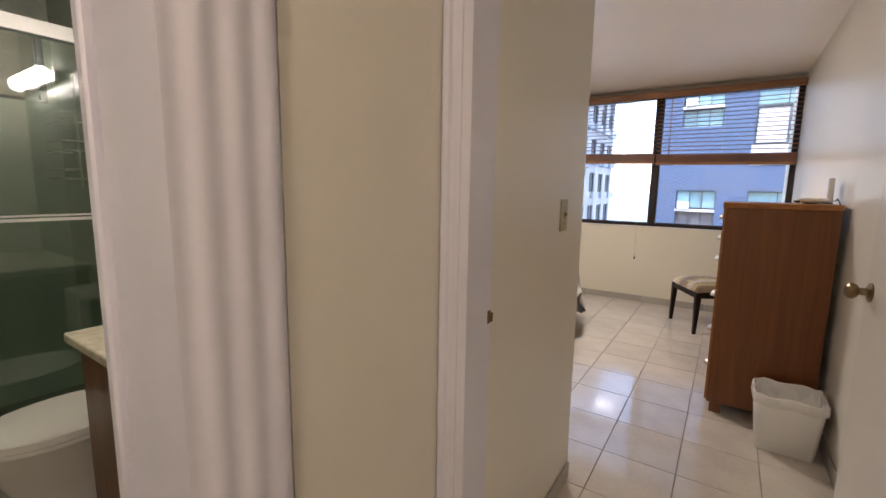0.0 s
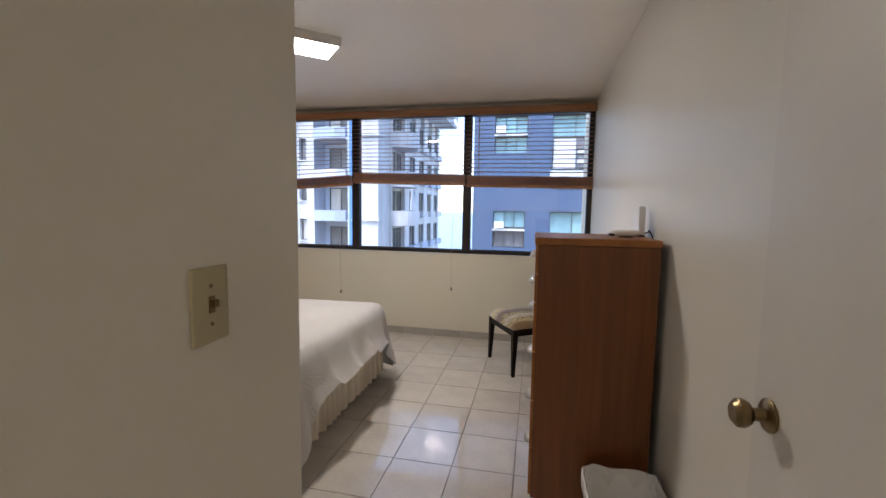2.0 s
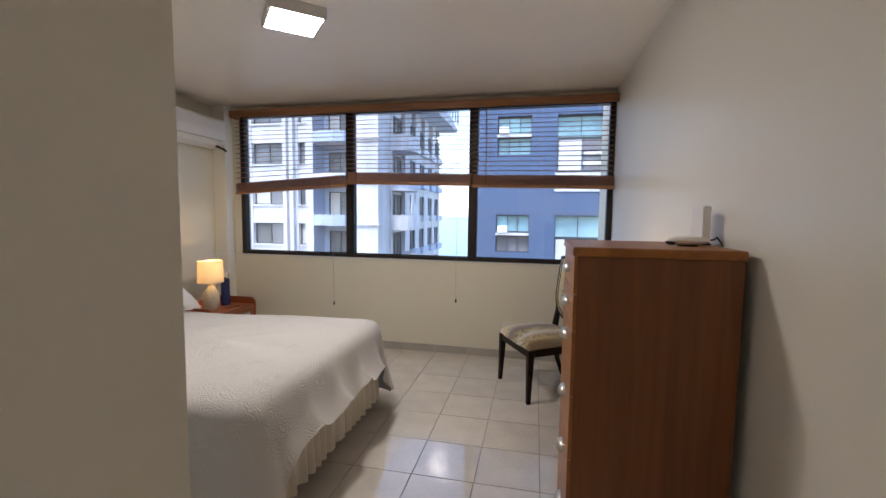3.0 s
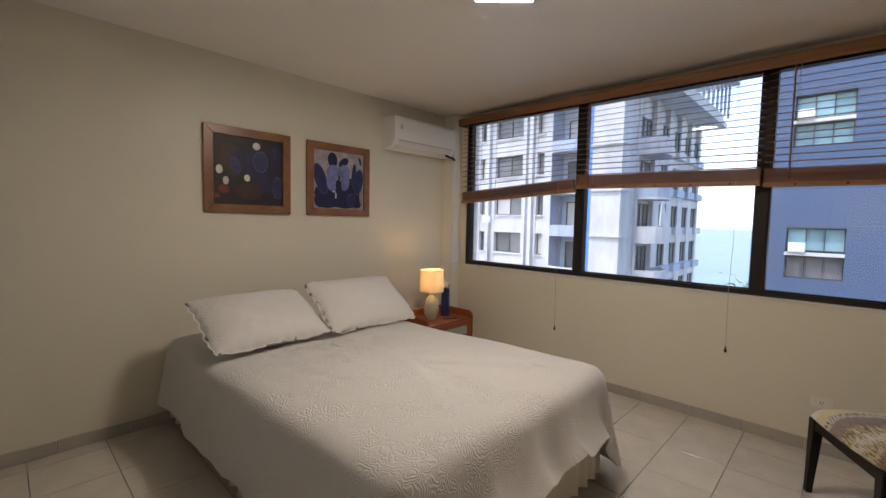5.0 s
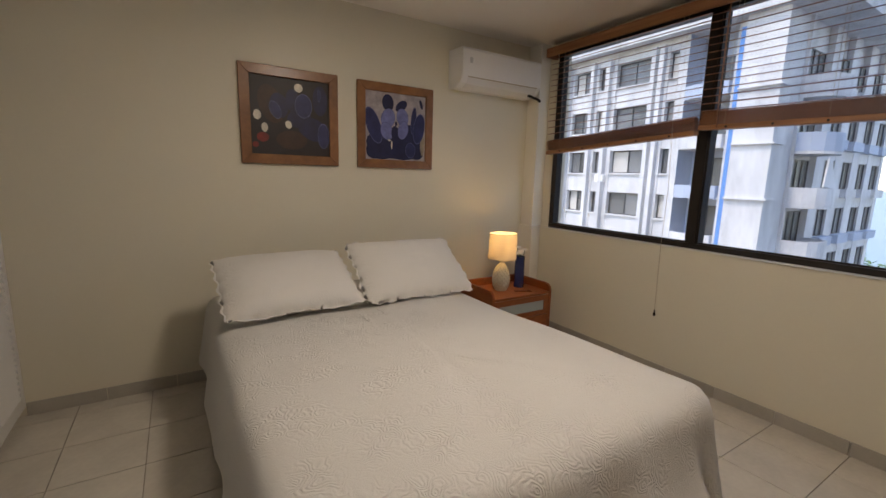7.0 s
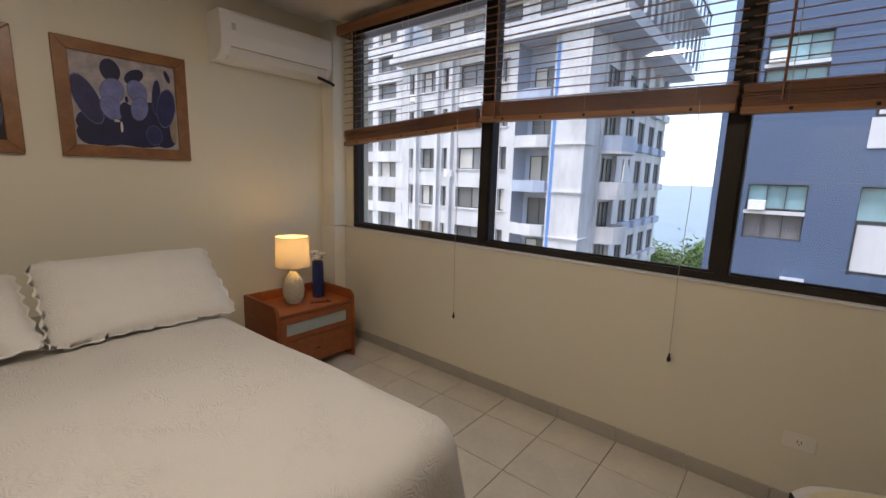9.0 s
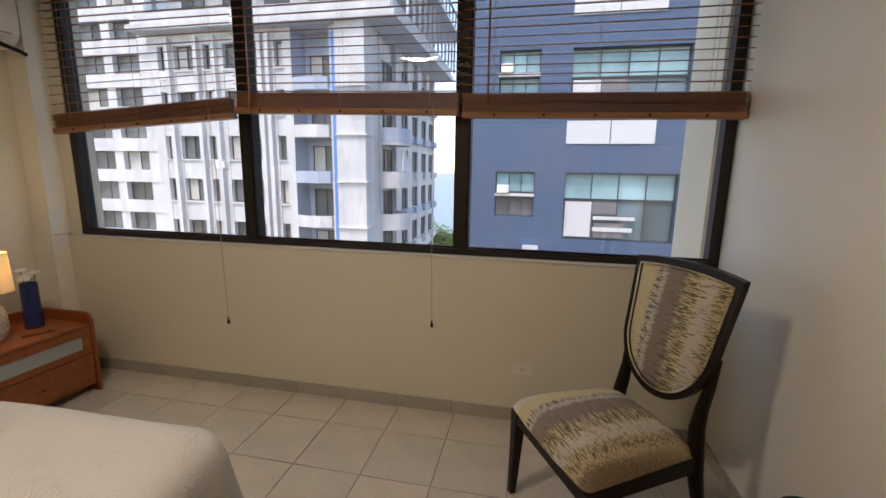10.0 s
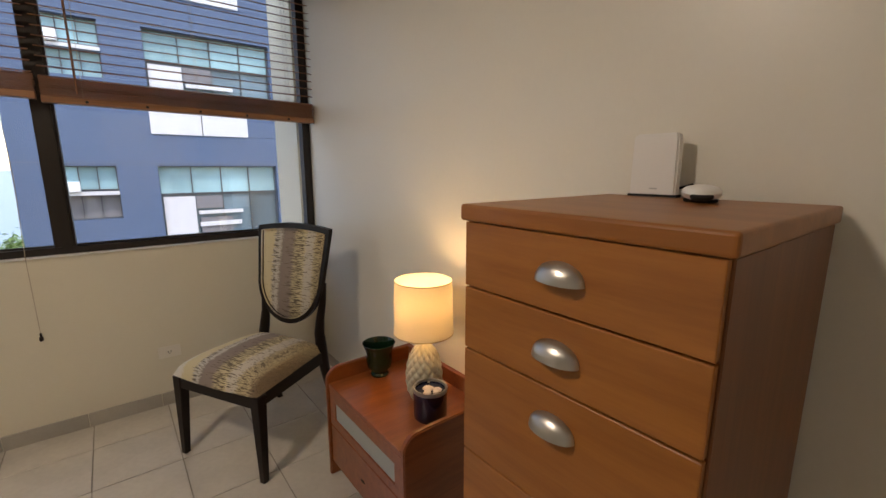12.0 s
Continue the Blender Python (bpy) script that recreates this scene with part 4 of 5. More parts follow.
part("cable", tube(bmesh.new(), [(0.014, 0.0, 0.012), (0.03, -0.045, 0.02), (0.025, -0.075, 0.03), (0.035, -0.09, 0.01), (0.048, -0.1, -0.05), (0.05, -0.1, -0.4)], 0.003, 8), BLACK, rt, "black cable")
pk = thing("boat_shaped_gadget", "white boat-shaped gadget with a dark tip lying on the chest", "gadget", pose(-0.14, -2.43, 1.2755, 0, 0, 22))
bm = bmesh.new()
rows = []
for j in range(7):
    ph = radians(-80 + 26 * j)
    rows.append([bm.verts.new((0.085 * math.cos(t) * math.cos(ph) ** 0.6, 0.036 * math.sin(t) * math.cos(ph) ** 0.6, 0.019 + 0.015 * math.sin(ph))) for t in [2 * math.pi * i / 36 for i in range(36)]])
for p, q in zip(rows, rows[1:]):
    for i in range(36):
        bm.faces.new((p[i], p[(i + 1) % 36], q[(i + 1) % 36], q[i]))
bm.faces.new(rows[0][::-1])
bm.faces.new(rows[-1])
part("shell", bm, PLASTIC, pk, smooth=True)
bm = bmesh.new()
bmesh.ops.create_uvsphere(bm, u_segments=16, v_segments=10, radius=1, matrix=Matrix.Translation((-0.068, 0, 0.014)) @ Matrix.Diagonal((0.018, 0.02, 0.010, 1)))
part("dark_tip", bm, BLACK, pk, smooth=True)
part("foot", lathe(bmesh.new(), [(0.03, 0), (0.032, 0.005)], 20), BLACK, pk)

# ---- waste bin ----
wb = thing("waste_bin", "white plastic waste bin standing on the floor", "bin", pose(-0.175, -2.83, 0))
bm = bmesh.new()
rows = []
for o, z in ((-0.028, 0.0), (-0.024, 0.004), (0.0, 0.275), (0.004, 0.276), (0.004, 0.30), (-0.002, 0.30), (-0.006, 0.28), (-0.03, 0.012)):
    rows.append([bm.verts.new((x + nx * o, y + ny * o, z)) for x, y, nx, ny in ring(0.145, 0.125, 0.045, 3, 5)])
for p, q in zip(rows, rows[1:]):
    for i in range(len(p)):
        bm.faces.new((p[i], p[(i + 1) % len(p)], q[(i + 1) % len(p)], q[i]))
bm.faces.new(rows[0][::-1])
bm.faces.new(rows[-1])
part("bucket", bm, PLASTIC, wb, smooth=True)
bm = bmesh.new()
rows = []
for k, (o, z) in enumerate(((-0.01, 0.2), (-0.006, 0.295), (0.0, 0.308), (0.007, 0.303), (0.0085, 0.27), (0.006, 0.255))):
    rows.append([bm.verts.new((x + nx * (o + 0.002 * math.sin(i * 1.9)), y + ny * (o + 0.002 * math.sin(i * 1.9)), z + 0.006 * math.sin(i * 1.3) * (k in (2, 5)))) for i, (x, y, nx, ny) in enumerate(ring(0.145, 0.125, 0.045, 6, 5))])
for p, q in zip(rows, rows[1:]):
    for i in range(len(p)):
        bm.faces.new((p[i], p[(i + 1) % len(p)], q[(i + 1) % len(p)], q[i]))
part("liner", bm, mat("bin_liner", (0.8, 0.79, 0.76), rough=0.25, vary=0.03, bump=0.3, scale=30), wb, "thin white plastic liner folded over the rim", True)

# ---- dining chair ----
chair = thing("chair", "dark wooden chair with striped cream and taupe upholstery", "chair", pose(-0.812, -0.812, 0, 0, 0, -61.5))
# local: x along the front edge, y towards the back


def taper(bm, a, b, s0, s1):
    """A square leg from a to b, with half sizes s0 and s1."""
    vs = []
    for p, s in ((a, s0), (b, s1)):
        vs.append([bm.verts.new((p[0] + dx * s, p[1] + dy * s, p[2])) for dx, dy in ((-1, -1), (1, -1), (1, 1), (-1, 1))])
    for i in range(4):
        bm.faces.new((vs[0][i], vs[0][(i + 1) % 4], vs[1][(i + 1) % 4], vs[1][i]))
    bm.faces.new(vs[0][::-1])
    bm.faces.new(vs[1])
    bmesh.ops.bevel(bm, geom=bm.edges[:], offset=0.003, segments=1, affect="EDGES")
    return bm


for s in (-1, 1):
    part("front_leg", taper(bmesh.new(), (s * 0.250, 0.0, 0), (s * 0.240, 0.012, 0.40), 0.014, 0.025), EBONY, chair)
    # back legs sweep back at the foot and rise into the frame
    pts = [(s * 0.215, 0.57, 0.0), (s * 0.212, 0.515, 0.15), (s * 0.205, 0.48, 0.32), (s * 0.2, 0.472, 0.42), (s * 0.188, 0.478, 0.50), (s * 0.187, 0.490, 0.57), (s * 0.197, 0.503, 0.66), (s * 0.206, 0.512, 0.76)]
    part("back_leg", tube(bmesh.new(), pts, [0.017, 0.021, 0.026, 0.028, 0.026, 0.022, 0.018, 0.012], 10), EBONY, chair, smooth=True)
part("seat_rail", prism(bmesh.new(), [(-0.235, -0.008), (0.235, -0.008), (0.235, 0.016), (-0.235, 0.016)], "z", 0.345, 0.405), EBONY, chair)
for s in (-1, 1):
    part("seat_rail", prism(bmesh.new(), [(s * 0.25, 0.01), (s * 0.225, 0.01), (s * 0.19, 0.48), (s * 0.215, 0.48)], "z", 0.345, 0.405), EBONY, chair)
part("seat_rail", prism(bmesh.new(), [(-0.19, 0.46), (0.19, 0.46), (0.19, 0.485), (-0.19, 0.485)], "z", 0.345, 0.405), EBONY, chair)
bm = bmesh.new()
n = 26
grid = []
for j in range(n + 1):
    row = []
    for i in range(n + 1):
        u, v = 2 * i / n - 1, j / n
        e = max(0, (1 - abs(u) ** 5) * (1 - abs(2 * v - 1) ** 5))
        row.append(bm.verts.new((u * (0.258 - 0.048 * v), -0.012 + 0.475 * v - 0.014 * (1 - u * u) * (1 - v), 0.404 + 0.078 * e ** 0.35 + 0.022 * (1 - u * u) * (1 - (2 * v - 1) ** 2))))
    grid.append(row)
for j in range(n):
    for i in range(n):
        bm.faces.new((grid[j][i], grid[j][i + 1], grid[j + 1][i + 1], grid[j + 1][i]))
edge_loop = grid[0] + [grid[j][n] for j in range(1, n + 1)] + grid[n][::-1][1:] + [grid[j][0] for j in range(n - 1, 0, -1)]
bm.faces.new(edge_loop[::-1])
part("seat", bm, FABRIC, chair, "padded seat in striped cream and taupe weave", True)
# shield back: straight top, round below, leaning back
BH = 0.50


def shield(u, k=1.0):
    """Outline by angle: (x, z) with z up from the shield's foot."""
    c, s = math.cos(u), math.sin(u)
    if s < 0:
        return (0.215 * k * c * (1 - 0.0 * s), 0.24 + 0.24 * k * s)
    x = 0.215 * k * max(-1, min(1, c * 1.45)) * (1 + 0.10 * min(1, s * 1.6))
    return (x, 0.24 + (0.26 * k + 0.02 * (1 - (x / 0.24) ** 2)) * min(1, s * 1.45))


def back_point(x, z, d):
    """On the leaning, slightly curved back: z up along it, d forwards."""
    yb = 0.475 + 0.20 * z - 0.10 * x * x * 4 * 0.5
    return (x, yb - d, 0.535 + z)


NB = 56
bm = bmesh.new()
loops = []
for k, d in ((1.0, 0.0), (1.0, 0.028), (0.885, 0.028), (0.885, 0.0)):
    loops.append([bm.verts.new(back_point(*shield(2 * math.pi * i / NB, k), d)) for i in range(NB)])
for a, b in zip(loops, loops[1:] + loops[:1]):
    for i in range(NB):
        bm.faces.new((a[i], a[(i + 1) % NB], b[(i + 1) % NB], b[i]))
bm2 = part("back_frame", bm, EBONY, chair, "dark wooden shield-shaped frame", True)
for nm, d0, d1 in (("back_cushion", 0.012, 0.036), ("back_cover", 0.010, -0.004)):
    bm = bmesh.new()
    prev = None
    for k in (0.895, 0.875, 0.8, 0.6, 0.35, 0.1):
        lp = [bm.verts.new(back_point(*[c for c in (shield(2 * math.pi * i / NB, k)[0], 0.255 + (shield(2 * math.pi * i / NB, 0.895)[1] - 0.255) * k / 0.895)], d0 + (d1 - d0) * (1 - min(1, k / 0.895) ** 6) ** 0.5)) for i in range(NB)]
        if prev:
            for i in range(NB):
                bm.faces.new((prev[i], prev[(i + 1) % NB], lp[(i + 1) % NB], lp[i]))
        prev = lp
    bm.faces.new(prev)
    part(nm, bm, FABRIC, chair, "striped padded back", True)
bm = bmesh.new()
tube(bm, [back_point(shield(2 * math.pi * i / NB, 0.885)[0], shield(2 * math.pi * i / NB, 0.885)[1], 0.03) for i in range(NB + 1)], 0.004, 6)
part("piping", bm, FABRIC, chair, smooth=True)

hl = thing("hall_light", "round white ceiling light in the hall", "ceiling light", pose(-0.55, -6.35, CH))
part("ring", lathe(bmesh.new(), [(0.15, -0.001), (0.15, -0.03), (0.14, -0.03)], 32), PLASTIC, hl)
part("diffuser", lathe(bmesh.new(), [(0.138, -0.031), (0.12, -0.06), (0.07, -0.08), (0.01, -0.086)], 32), mat("hall_diffuser", (1.0, 0.86, 0.70), emit=HALL_GLOW, bump=0, vary=0), hl, "glowing diffuser", True)

# ---- bathroom glimpsed from the hall ----
BT = mat("bathroom_tile", (0.52, 0.57, 0.50), rough=0.25, vary=0.12, scale=5, fine=40)
structure("wall_bath_north", boxes(((-4.0, -4.66, 0), (-1.292, -4.56, CH))), BT, "grey-green tiled bathroom wall", "wall")
structure("wall_bath_west", boxes(((-4.1, -6.7, 0), (-4.0, -4.56, 1.80)), ((-4.1, -6.7, 2.25), (-4.0, -4.56, CH)), ((-4.1, -4.70, 1.801), (-4.0, -4.56, 2.249)), ((-4.1, -6.7, 1.801), (-4.0, -5.6, 2.249))), BT, "grey-green tiled shower wall with a high window", "wall")
structure("wall_bath_south", boxes(((-4.0, -6.8, 0), (-1.292, -6.7, CH))), BT, "grey-green tiled bathroom wall", "wall")
LOUVRE = shade_mat("frosted_louvre", (0.50, 0.42, 0.33), (0.58, 0.50, 0.40), 0.12)
lw = tagged(new("window_2"), "small louvred glass window high in the shower", "window", kind="structure")
part("window_frame", boxes(((-4.06, -5.6, 1.80), (-4.0, -5.57, 2.25)), ((-4.06, -4.73, 1.80), (-4.0, -4.70, 2.25)), ((-4.06, -5.5695, 1.80), (-4.0, -4.7305, 1.82)), ((-4.06, -5.5695, 2.23), (-4.0, -4.7305, 2.25))), BRONZE, lw)
for i in range(5):
    part("pane", boxes(((-4.048 + 0.007 * (i % 2), -5.569, 1.821 + 0.081 * i), (-4.042 + 0.007 * (i % 2), -4.731, 1.907 + 0.081 * i))), LOUVRE, lw)
sh = thing("shower_screen", "sliding glass shower screen with white metal rails", "shower screen", pose(-2.98, 0, 0))
ALU = mat("white_aluminium", (0.72, 0.72, 0.70), rough=0.3, metal=0.5)
part("top_rail", boxes(((-0.03, -6.69, 1.93), (0.03, -4.67, 1.955)), ((-0.02, -6.69, 1.9555), (0.025, -4.67, 1.99))), ALU, sh)
part("bottom_rail", boxes(((-0.03, -6.69, 0.18), (0.03, -4.67, 0.21))), ALU, sh)
part("curb", boxes(((-0.06, -6.69, 0), (0.06, -4.67, 0.179))), BT, sh)
SG = glass("shower_glass", (0.74, 0.82, 0.76), 0.10)
part("pane", boxes(((0.008, -6.0, 0.211), (0.014, -4.68, 1.929))), SG, sh)
part("pane", boxes(((-0.014, -6.69, 0.211), (-0.008, -5.6, 1.929))), SG, sh)
part("towel_bar", boxes(((0.045, -5.95, 1.165), (0.055, -4.75, 1.178)), ((0.045, -5.95, 1.185), (0.055, -4.75, 1.193)), ((0.015, -4.78, 1.165), (0.045, -4.76, 1.193)), ((0.015, -5.94, 1.165), (0.045, -5.92, 1.193))), ALU, sh)
cdy = thing("shower_caddy", "wire shower caddy hanging on the tiled wall", "caddy", pose(-3.6, -4.68, 0))
for z in (1.35, 1.5, 1.65):
    part("basket", tube(bmesh.new(), [(-0.14, 0, z), (-0.14, -0.11, z), (0.14, -0.11, z), (0.14, 0, z), (0.14, 0, z + 0.05), (0.14, -0.11, z + 0.05), (-0.14, -0.11, z + 0.05), (-0.14, 0, z + 0.05)], 0.005, 6), CHROME, cdy)
part("pole", tube(bmesh.new(), [(0.0, -0.01, 1.3), (0.0, -0.01, 1.92)], 0.008), CHROME, cdy)
vn = thing("vanity", "dark wooden vanity cabinet under a beige stone top", "vanity", pose(-2.25, -5.14, 0))
DWOOD = wood("vanity_wood", (0.11, 0.045, 0.018), (0.22, 0.095, 0.042))
part("body", box(bmesh.new(), (0.03, 0.02, 0.08), (0.92, 0.47, 0.815), 0.004), DWOOD, vn)
part("plinth", boxes(((0.05, 0.06, 0), (0.90, 0.46, 0.0795))), DWOOD, vn)
for i in range(2):
    d = part("door", box(bmesh.new(), (0.04 + 0.44 * i, 0.0, 0.1), (0.47 + 0.44 * i, 0.0195, 0.80), 0.005), DWOOD, vn)
    part("knob", lathe(bmesh.new(), [(0.012, 0), (0.015, 0.012), (0.01, 0.02)], 14), BRASS, d).matrix_local = Matrix.Translation((0.43 + 0.08 * i, 0, 0.7)) @ Matrix.Rotation(radians(90), 4, "X")
ct = thing("stone_worktop", "speckled beige stone worktop on the vanity", "worktop", pose(-2.265, -5.165, 0.816))
part("slab", box(bmesh.new(), (0, 0, 0), (0.95, 0.50, 0.034), 0.008, 3), mat("beige_stone", (0.60, 0.55, 0.42), rough=0.25, vary=0.2, scale=30, fine=160), ct)
to = thing("toilet", "white ceramic toilet with its lid closed", "toilet", pose(-2.62, -4.70, 0))
POR = mat("porcelain", (0.80, 0.79, 0.72), rough=0.12, vary=0.02, bump=0.02)
bm = bmesh.new()
rows = []
for sx, sy, oy, z in ((0.11, 0.2, -0.36, 0.0), (0.105, 0.19, -0.36, 0.12), (0.15, 0.24, -0.38, 0.26), (0.185, 0.26, -0.40, 0.37), (0.19, 0.265, -0.40, 0.385)):
    rows.append([bm.verts.new((sx * math.cos(t), oy + sy * math.sin(t), z)) for t in [2 * math.pi * i / 32 for i in range(32)]])
for p, q in zip(rows, rows[1:]):
    for i in range(32):
        bm.faces.new((p[i], p[(i + 1) % 32], q[(i + 1) % 32], q[i]))
bm.faces.new(rows[0][::-1])
bm.faces.new(rows[-1])
part("bowl", bm, POR, to, smooth=True)
for nm, z0, z1, k in (("seat", 0.387, 0.402, 1.04), ("lid", 0.405, 0.43, 1.03)):
    o = [(0.19 * k * math.cos(t), -0.40 + 0.265 * k * math.sin(t)) for t in [2 * math.pi * i / 36 for i in range(36)]]
    bm = prism(bmesh.new(), o, "z", z0, z1)
    part(nm, bm, POR, to, smooth=True)
part("tank", box(bmesh.new(), (-0.2, -0.15, 0.38), (0.2, 0.03, 0.76), 0.02, 3), POR, to, smooth=True)
part("pedestal", box(bmesh.new(), (-0.1, -0.25, 0.0), (0.1, 0.02, 0.379), 0.02, 2), POR, to)
vl = thing("vanity_light", "row of glowing globe lamps above the vanity", "wall lamp", pose(-1.8, -4.67, 1.95))
part("bar", boxes(((-0.3, -0.03, -0.03), (0.3, 0, 0.03))), CHROME, vl)
for i in range(4):
    bm = bmesh.new()
    bmesh.ops.create_uvsphere(bm, u_segments=20, v_segments=12, radius=0.045, matrix=Matrix.Translation((-0.24 + 0.16 * i, -0.075, 0)))
    part("globe", bm, mat("globe_glow", (1.0, 0.94, 0.84), emit=9.0, bump=0, vary=0), vl, smooth=True)

# ---- outdoors ----
GZ = -19.0
FACADE = mat("weathered_white_render", (0.66, 0.66, 0.67), rough=0.85, vary=0.22, scale=0.9, fine=7, bump=0.1, stretch=(1, 1, 0.35))
PALEB = mat("pale_blue_render", (0.46, 0.53, 0.65), rough=0.85, vary=0.1, scale=0.7, fine=9, bump=0.1)
BLUEF = mat("blue_render", (0.078, 0.122, 0.21), rough=0.7, vary=0.07, scale=0.5, fine=8, bump=0.06)
STRIPE = mat("blue_pipe_paint", (0.10, 0.27, 0.62), rough=0.5, vary=0.1)
PANE = mat("dark_window_glass", (0.15, 0.155, 0.16), rough=0.38, vary=0.3, scale=1.2, bump=0.0, spread=0.4)
# Bright teal and dark teal pane colours hold the reflections in the glass.
TEAL = mat("teal_window_glass", (0.26, 0.44, 0.48), rough=0.3, metal=0.0, vary=0.35, scale=1.1, bump=0.0, spread=0.25)
DTEAL = mat("dark_reflection_pane", (0.10, 0.155, 0.19), rough=0.3, vary=0.4, scale=1.4, bump=0.0, spread=0.35)
ALUF = mat("dark_window_frame", (0.07, 0.075, 0.08), rough=0.5)
CURTAIN = mat("pale_curtain", (0.6, 0.58, 0.54), rough=0.9, vary=0.2, scale=5, stretch=(4, 1, 0.2))
CREAMX = mat("cream_render", (0.83, 0.74, 0.57), rough=0.85, vary=0.06, scale=1.5, bump=0.1)

# Unseen ground; its tone is raised to bounce daylight up onto the ceiling.
structure("ground", boxes(((-900, 2, GZ - 1), (900, 70, GZ))), mat("bounce_ground", (0.26, 0.25, 0.235), rough=0.9, vary=0.2), "unseen ground between the towers, paled to bounce light upward", "ground")
structure("water", boxes(((-4500, 70.01, GZ - 2), (4500, 4800, GZ - 0.6))), mat("sea_water", (0.22, 0.30, 0.34), rough=0.35, vary=0.15, scale=0.02, fine=0.6, bump=0.3), "calm pale green sea out to the horizon", "sea")
structure("own_facade", boxes(((-0.03, 0.165, -6), (0.9, 0.62, 8)),), CREAMX, "cream rendered pier outside the window", "pier")


def window_unit(parent, x0, x1, z0, z1, y, ny, split=2, glassm=PANE, side=False, cur=False, f=0.06):
    """A recessed window: frame and panes, facing -y, or +x where side is set."""
    def b(lo, hi):
        (a0, a1, a2), (b0, b1, b2) = lo, hi
        return ((y - b1, a0, a2), (y - a1, b0, b2)) if side else ((a0, y + a1, a2), (b0, y + b1, b2))
    bars = [b((x0, 0.0, z0), (x1, 0.05, z0 + f)), b((x0, 0.0, z1 - f), (x1, 0.05, z1)), b((x0, 0.0, z0 + f), (x0 + f, 0.05, z1 - f)), b((x1 - f, 0.0, z0 + f), (x1, 0.05, z1 - f))]
    w = (x1 - x0 - 2 * f) / split
    for i in range(1, split):
        bars.append(b((x0 + f + w * i - f * 0.42, 0.0, z0 + f), (x0 + f + w * i + f * 0.42, 0.05, z1 - f)))
    wnd = part("window", boxes(*bars), ALUF, parent)
    for i in range(split):
        part("pane", boxes(b((x0 + f + w * i, 0.06, z0 + f), (x0 + f + w * (i + 1), 0.07, z1 - f))), CURTAIN if cur and i == 0 else glassm, wnd)
    return wnd


def ac_box(parent, x, y, z, side=False):
    bm = box(bmesh.new(), (x - 0.35, y - 0.3, z), (x + 0.35, y, z + 0.5), 0.03)
    part("condenser", bm, PLASTIC, parent, "white air conditioner condenser")


# white tower
wt = thing("white_tower", "weathered white apartment tower with pale blue balconies", "building")
FY, ST, Z0 = 22.0, 2.72, 1.92
X0, X1 = -25.3, -10.0
cols = [(-24.6, -23.9, 1, 0), (-23.4, -21.9, 2, 1), (-21.3, -20.8, 1, 0), (-19.9, -17.5, 2, 1), (-16.4, -15.85, 1, 0)]
lev = range(-6, 3)
top = 9.55
bm = bmesh.new()
edges = [X0] + [v for c in cols for v in c[:2]] + [-15.3]
for a, b in zip(edges[::2], edges[1::2]):
    box(bm, (a, FY, GZ), (b, FY + 0.5, top))
box(bm, (X0, FY + 0.5, GZ), (-15.3, FY + 0.7, top))
part("front_wall", bm, FACADE, wt)
for k in lev:
    zs = Z0 + k * ST
    for i, (a, b, split, wide) in enumerate(cols):
        low = zs - 0.35 if not wide and i == 0 else zs
        part("spandrel", boxes(((a, FY + 0.05, zs + 1.45 - ST), (b, FY + 0.49, zs))), FACADE, wt)
        part("sill", boxes(((a - 0.08, FY - 0.08, zs - 0.09), (b + 0.08, FY + 0.05, zs - 0.005))), FACADE, wt)
        window_unit(wt, a, b, zs, zs + 1.45, FY + 0.3, 0, split, cur=(i + k) % 3 == 0)
        if wide and (i * 3 + k) % 4 == 1:
            ac_box(wt, a - 0.55, FY - 0.02, zs - 0.6)
part("spandrel_top", boxes(((X0, FY + 0.04, Z0 + 2 * ST + 1.46), (-15.3, FY + 0.48, top))), FACADE, wt)
for x in (-23.65, -21.6, -20.35, -17.2, -16.7):
    part("fin", boxes(((x - 0.13, FY - 0.35, GZ), (x + 0.13, FY - 0.001, top - 0.3))), FACADE, wt)
# recessed balcony bay
part("bay_wall", boxes(((-15.3, FY + 1.6, GZ), (-12.6, FY + 1.8, top)), ((-15.44, FY + 0.01, GZ), (-15.294, FY + 1.599, top - 0.005))), PALEB, wt)
for k in lev:
    zf = 0.55 + k * ST
    o = [(-15.3, FY + 0.3), (-15.2, FY - 0.15), (-14.5, FY - 0.4), (-13.6, FY - 0.4), (-12.95, FY - 0.15), (-12.85, FY + 0.3)]
    inner = [(-12.97, FY + 0.3), (-13.05, FY - 0.05), (-13.62, FY - 0.27), (-14.48, FY - 0.27), (-15.1, FY - 0.05), (-15.18, FY + 0.3)]
    bal = part("balcony", prism(bmesh.new(), o + inner, "z", zf, zf + 0.72), PALEB if k % 2 == 0 else FACADE, wt)
    part("balcony_floor", boxes(((-15.29, FY + 0.0, zf - 0.02), (-12.86, FY + 1.59, zf + 0.1))), FACADE, bal)
    window_unit(wt, -14.9, -13.2, zf + 0.15, zf + 2.3, FY + 1.5, 0, 2, cur=k % 2 == 0)
part("downpipe", boxes(((-12.62, FY - 0.25, GZ), (-12.40, FY - 0.02, top - 0.4))), STRIPE, wt, "bright blue vertical stripe")
part("bay_pier", boxes(((-12.85, FY, GZ), (-12.3, FY + 1.7, top))), FACADE, wt)
part("corner_pier", boxes(((-12.29, FY - 0.5, GZ), (-10.5, FY + 1.7, top))), FACADE, wt)
for k in lev:
    zf = 0.62 + k * ST
    part("ledge", boxes(((-12.28, FY - 0.68, zf), (-10.35, FY + 0.6, zf + 0.09))), FACADE, wt)
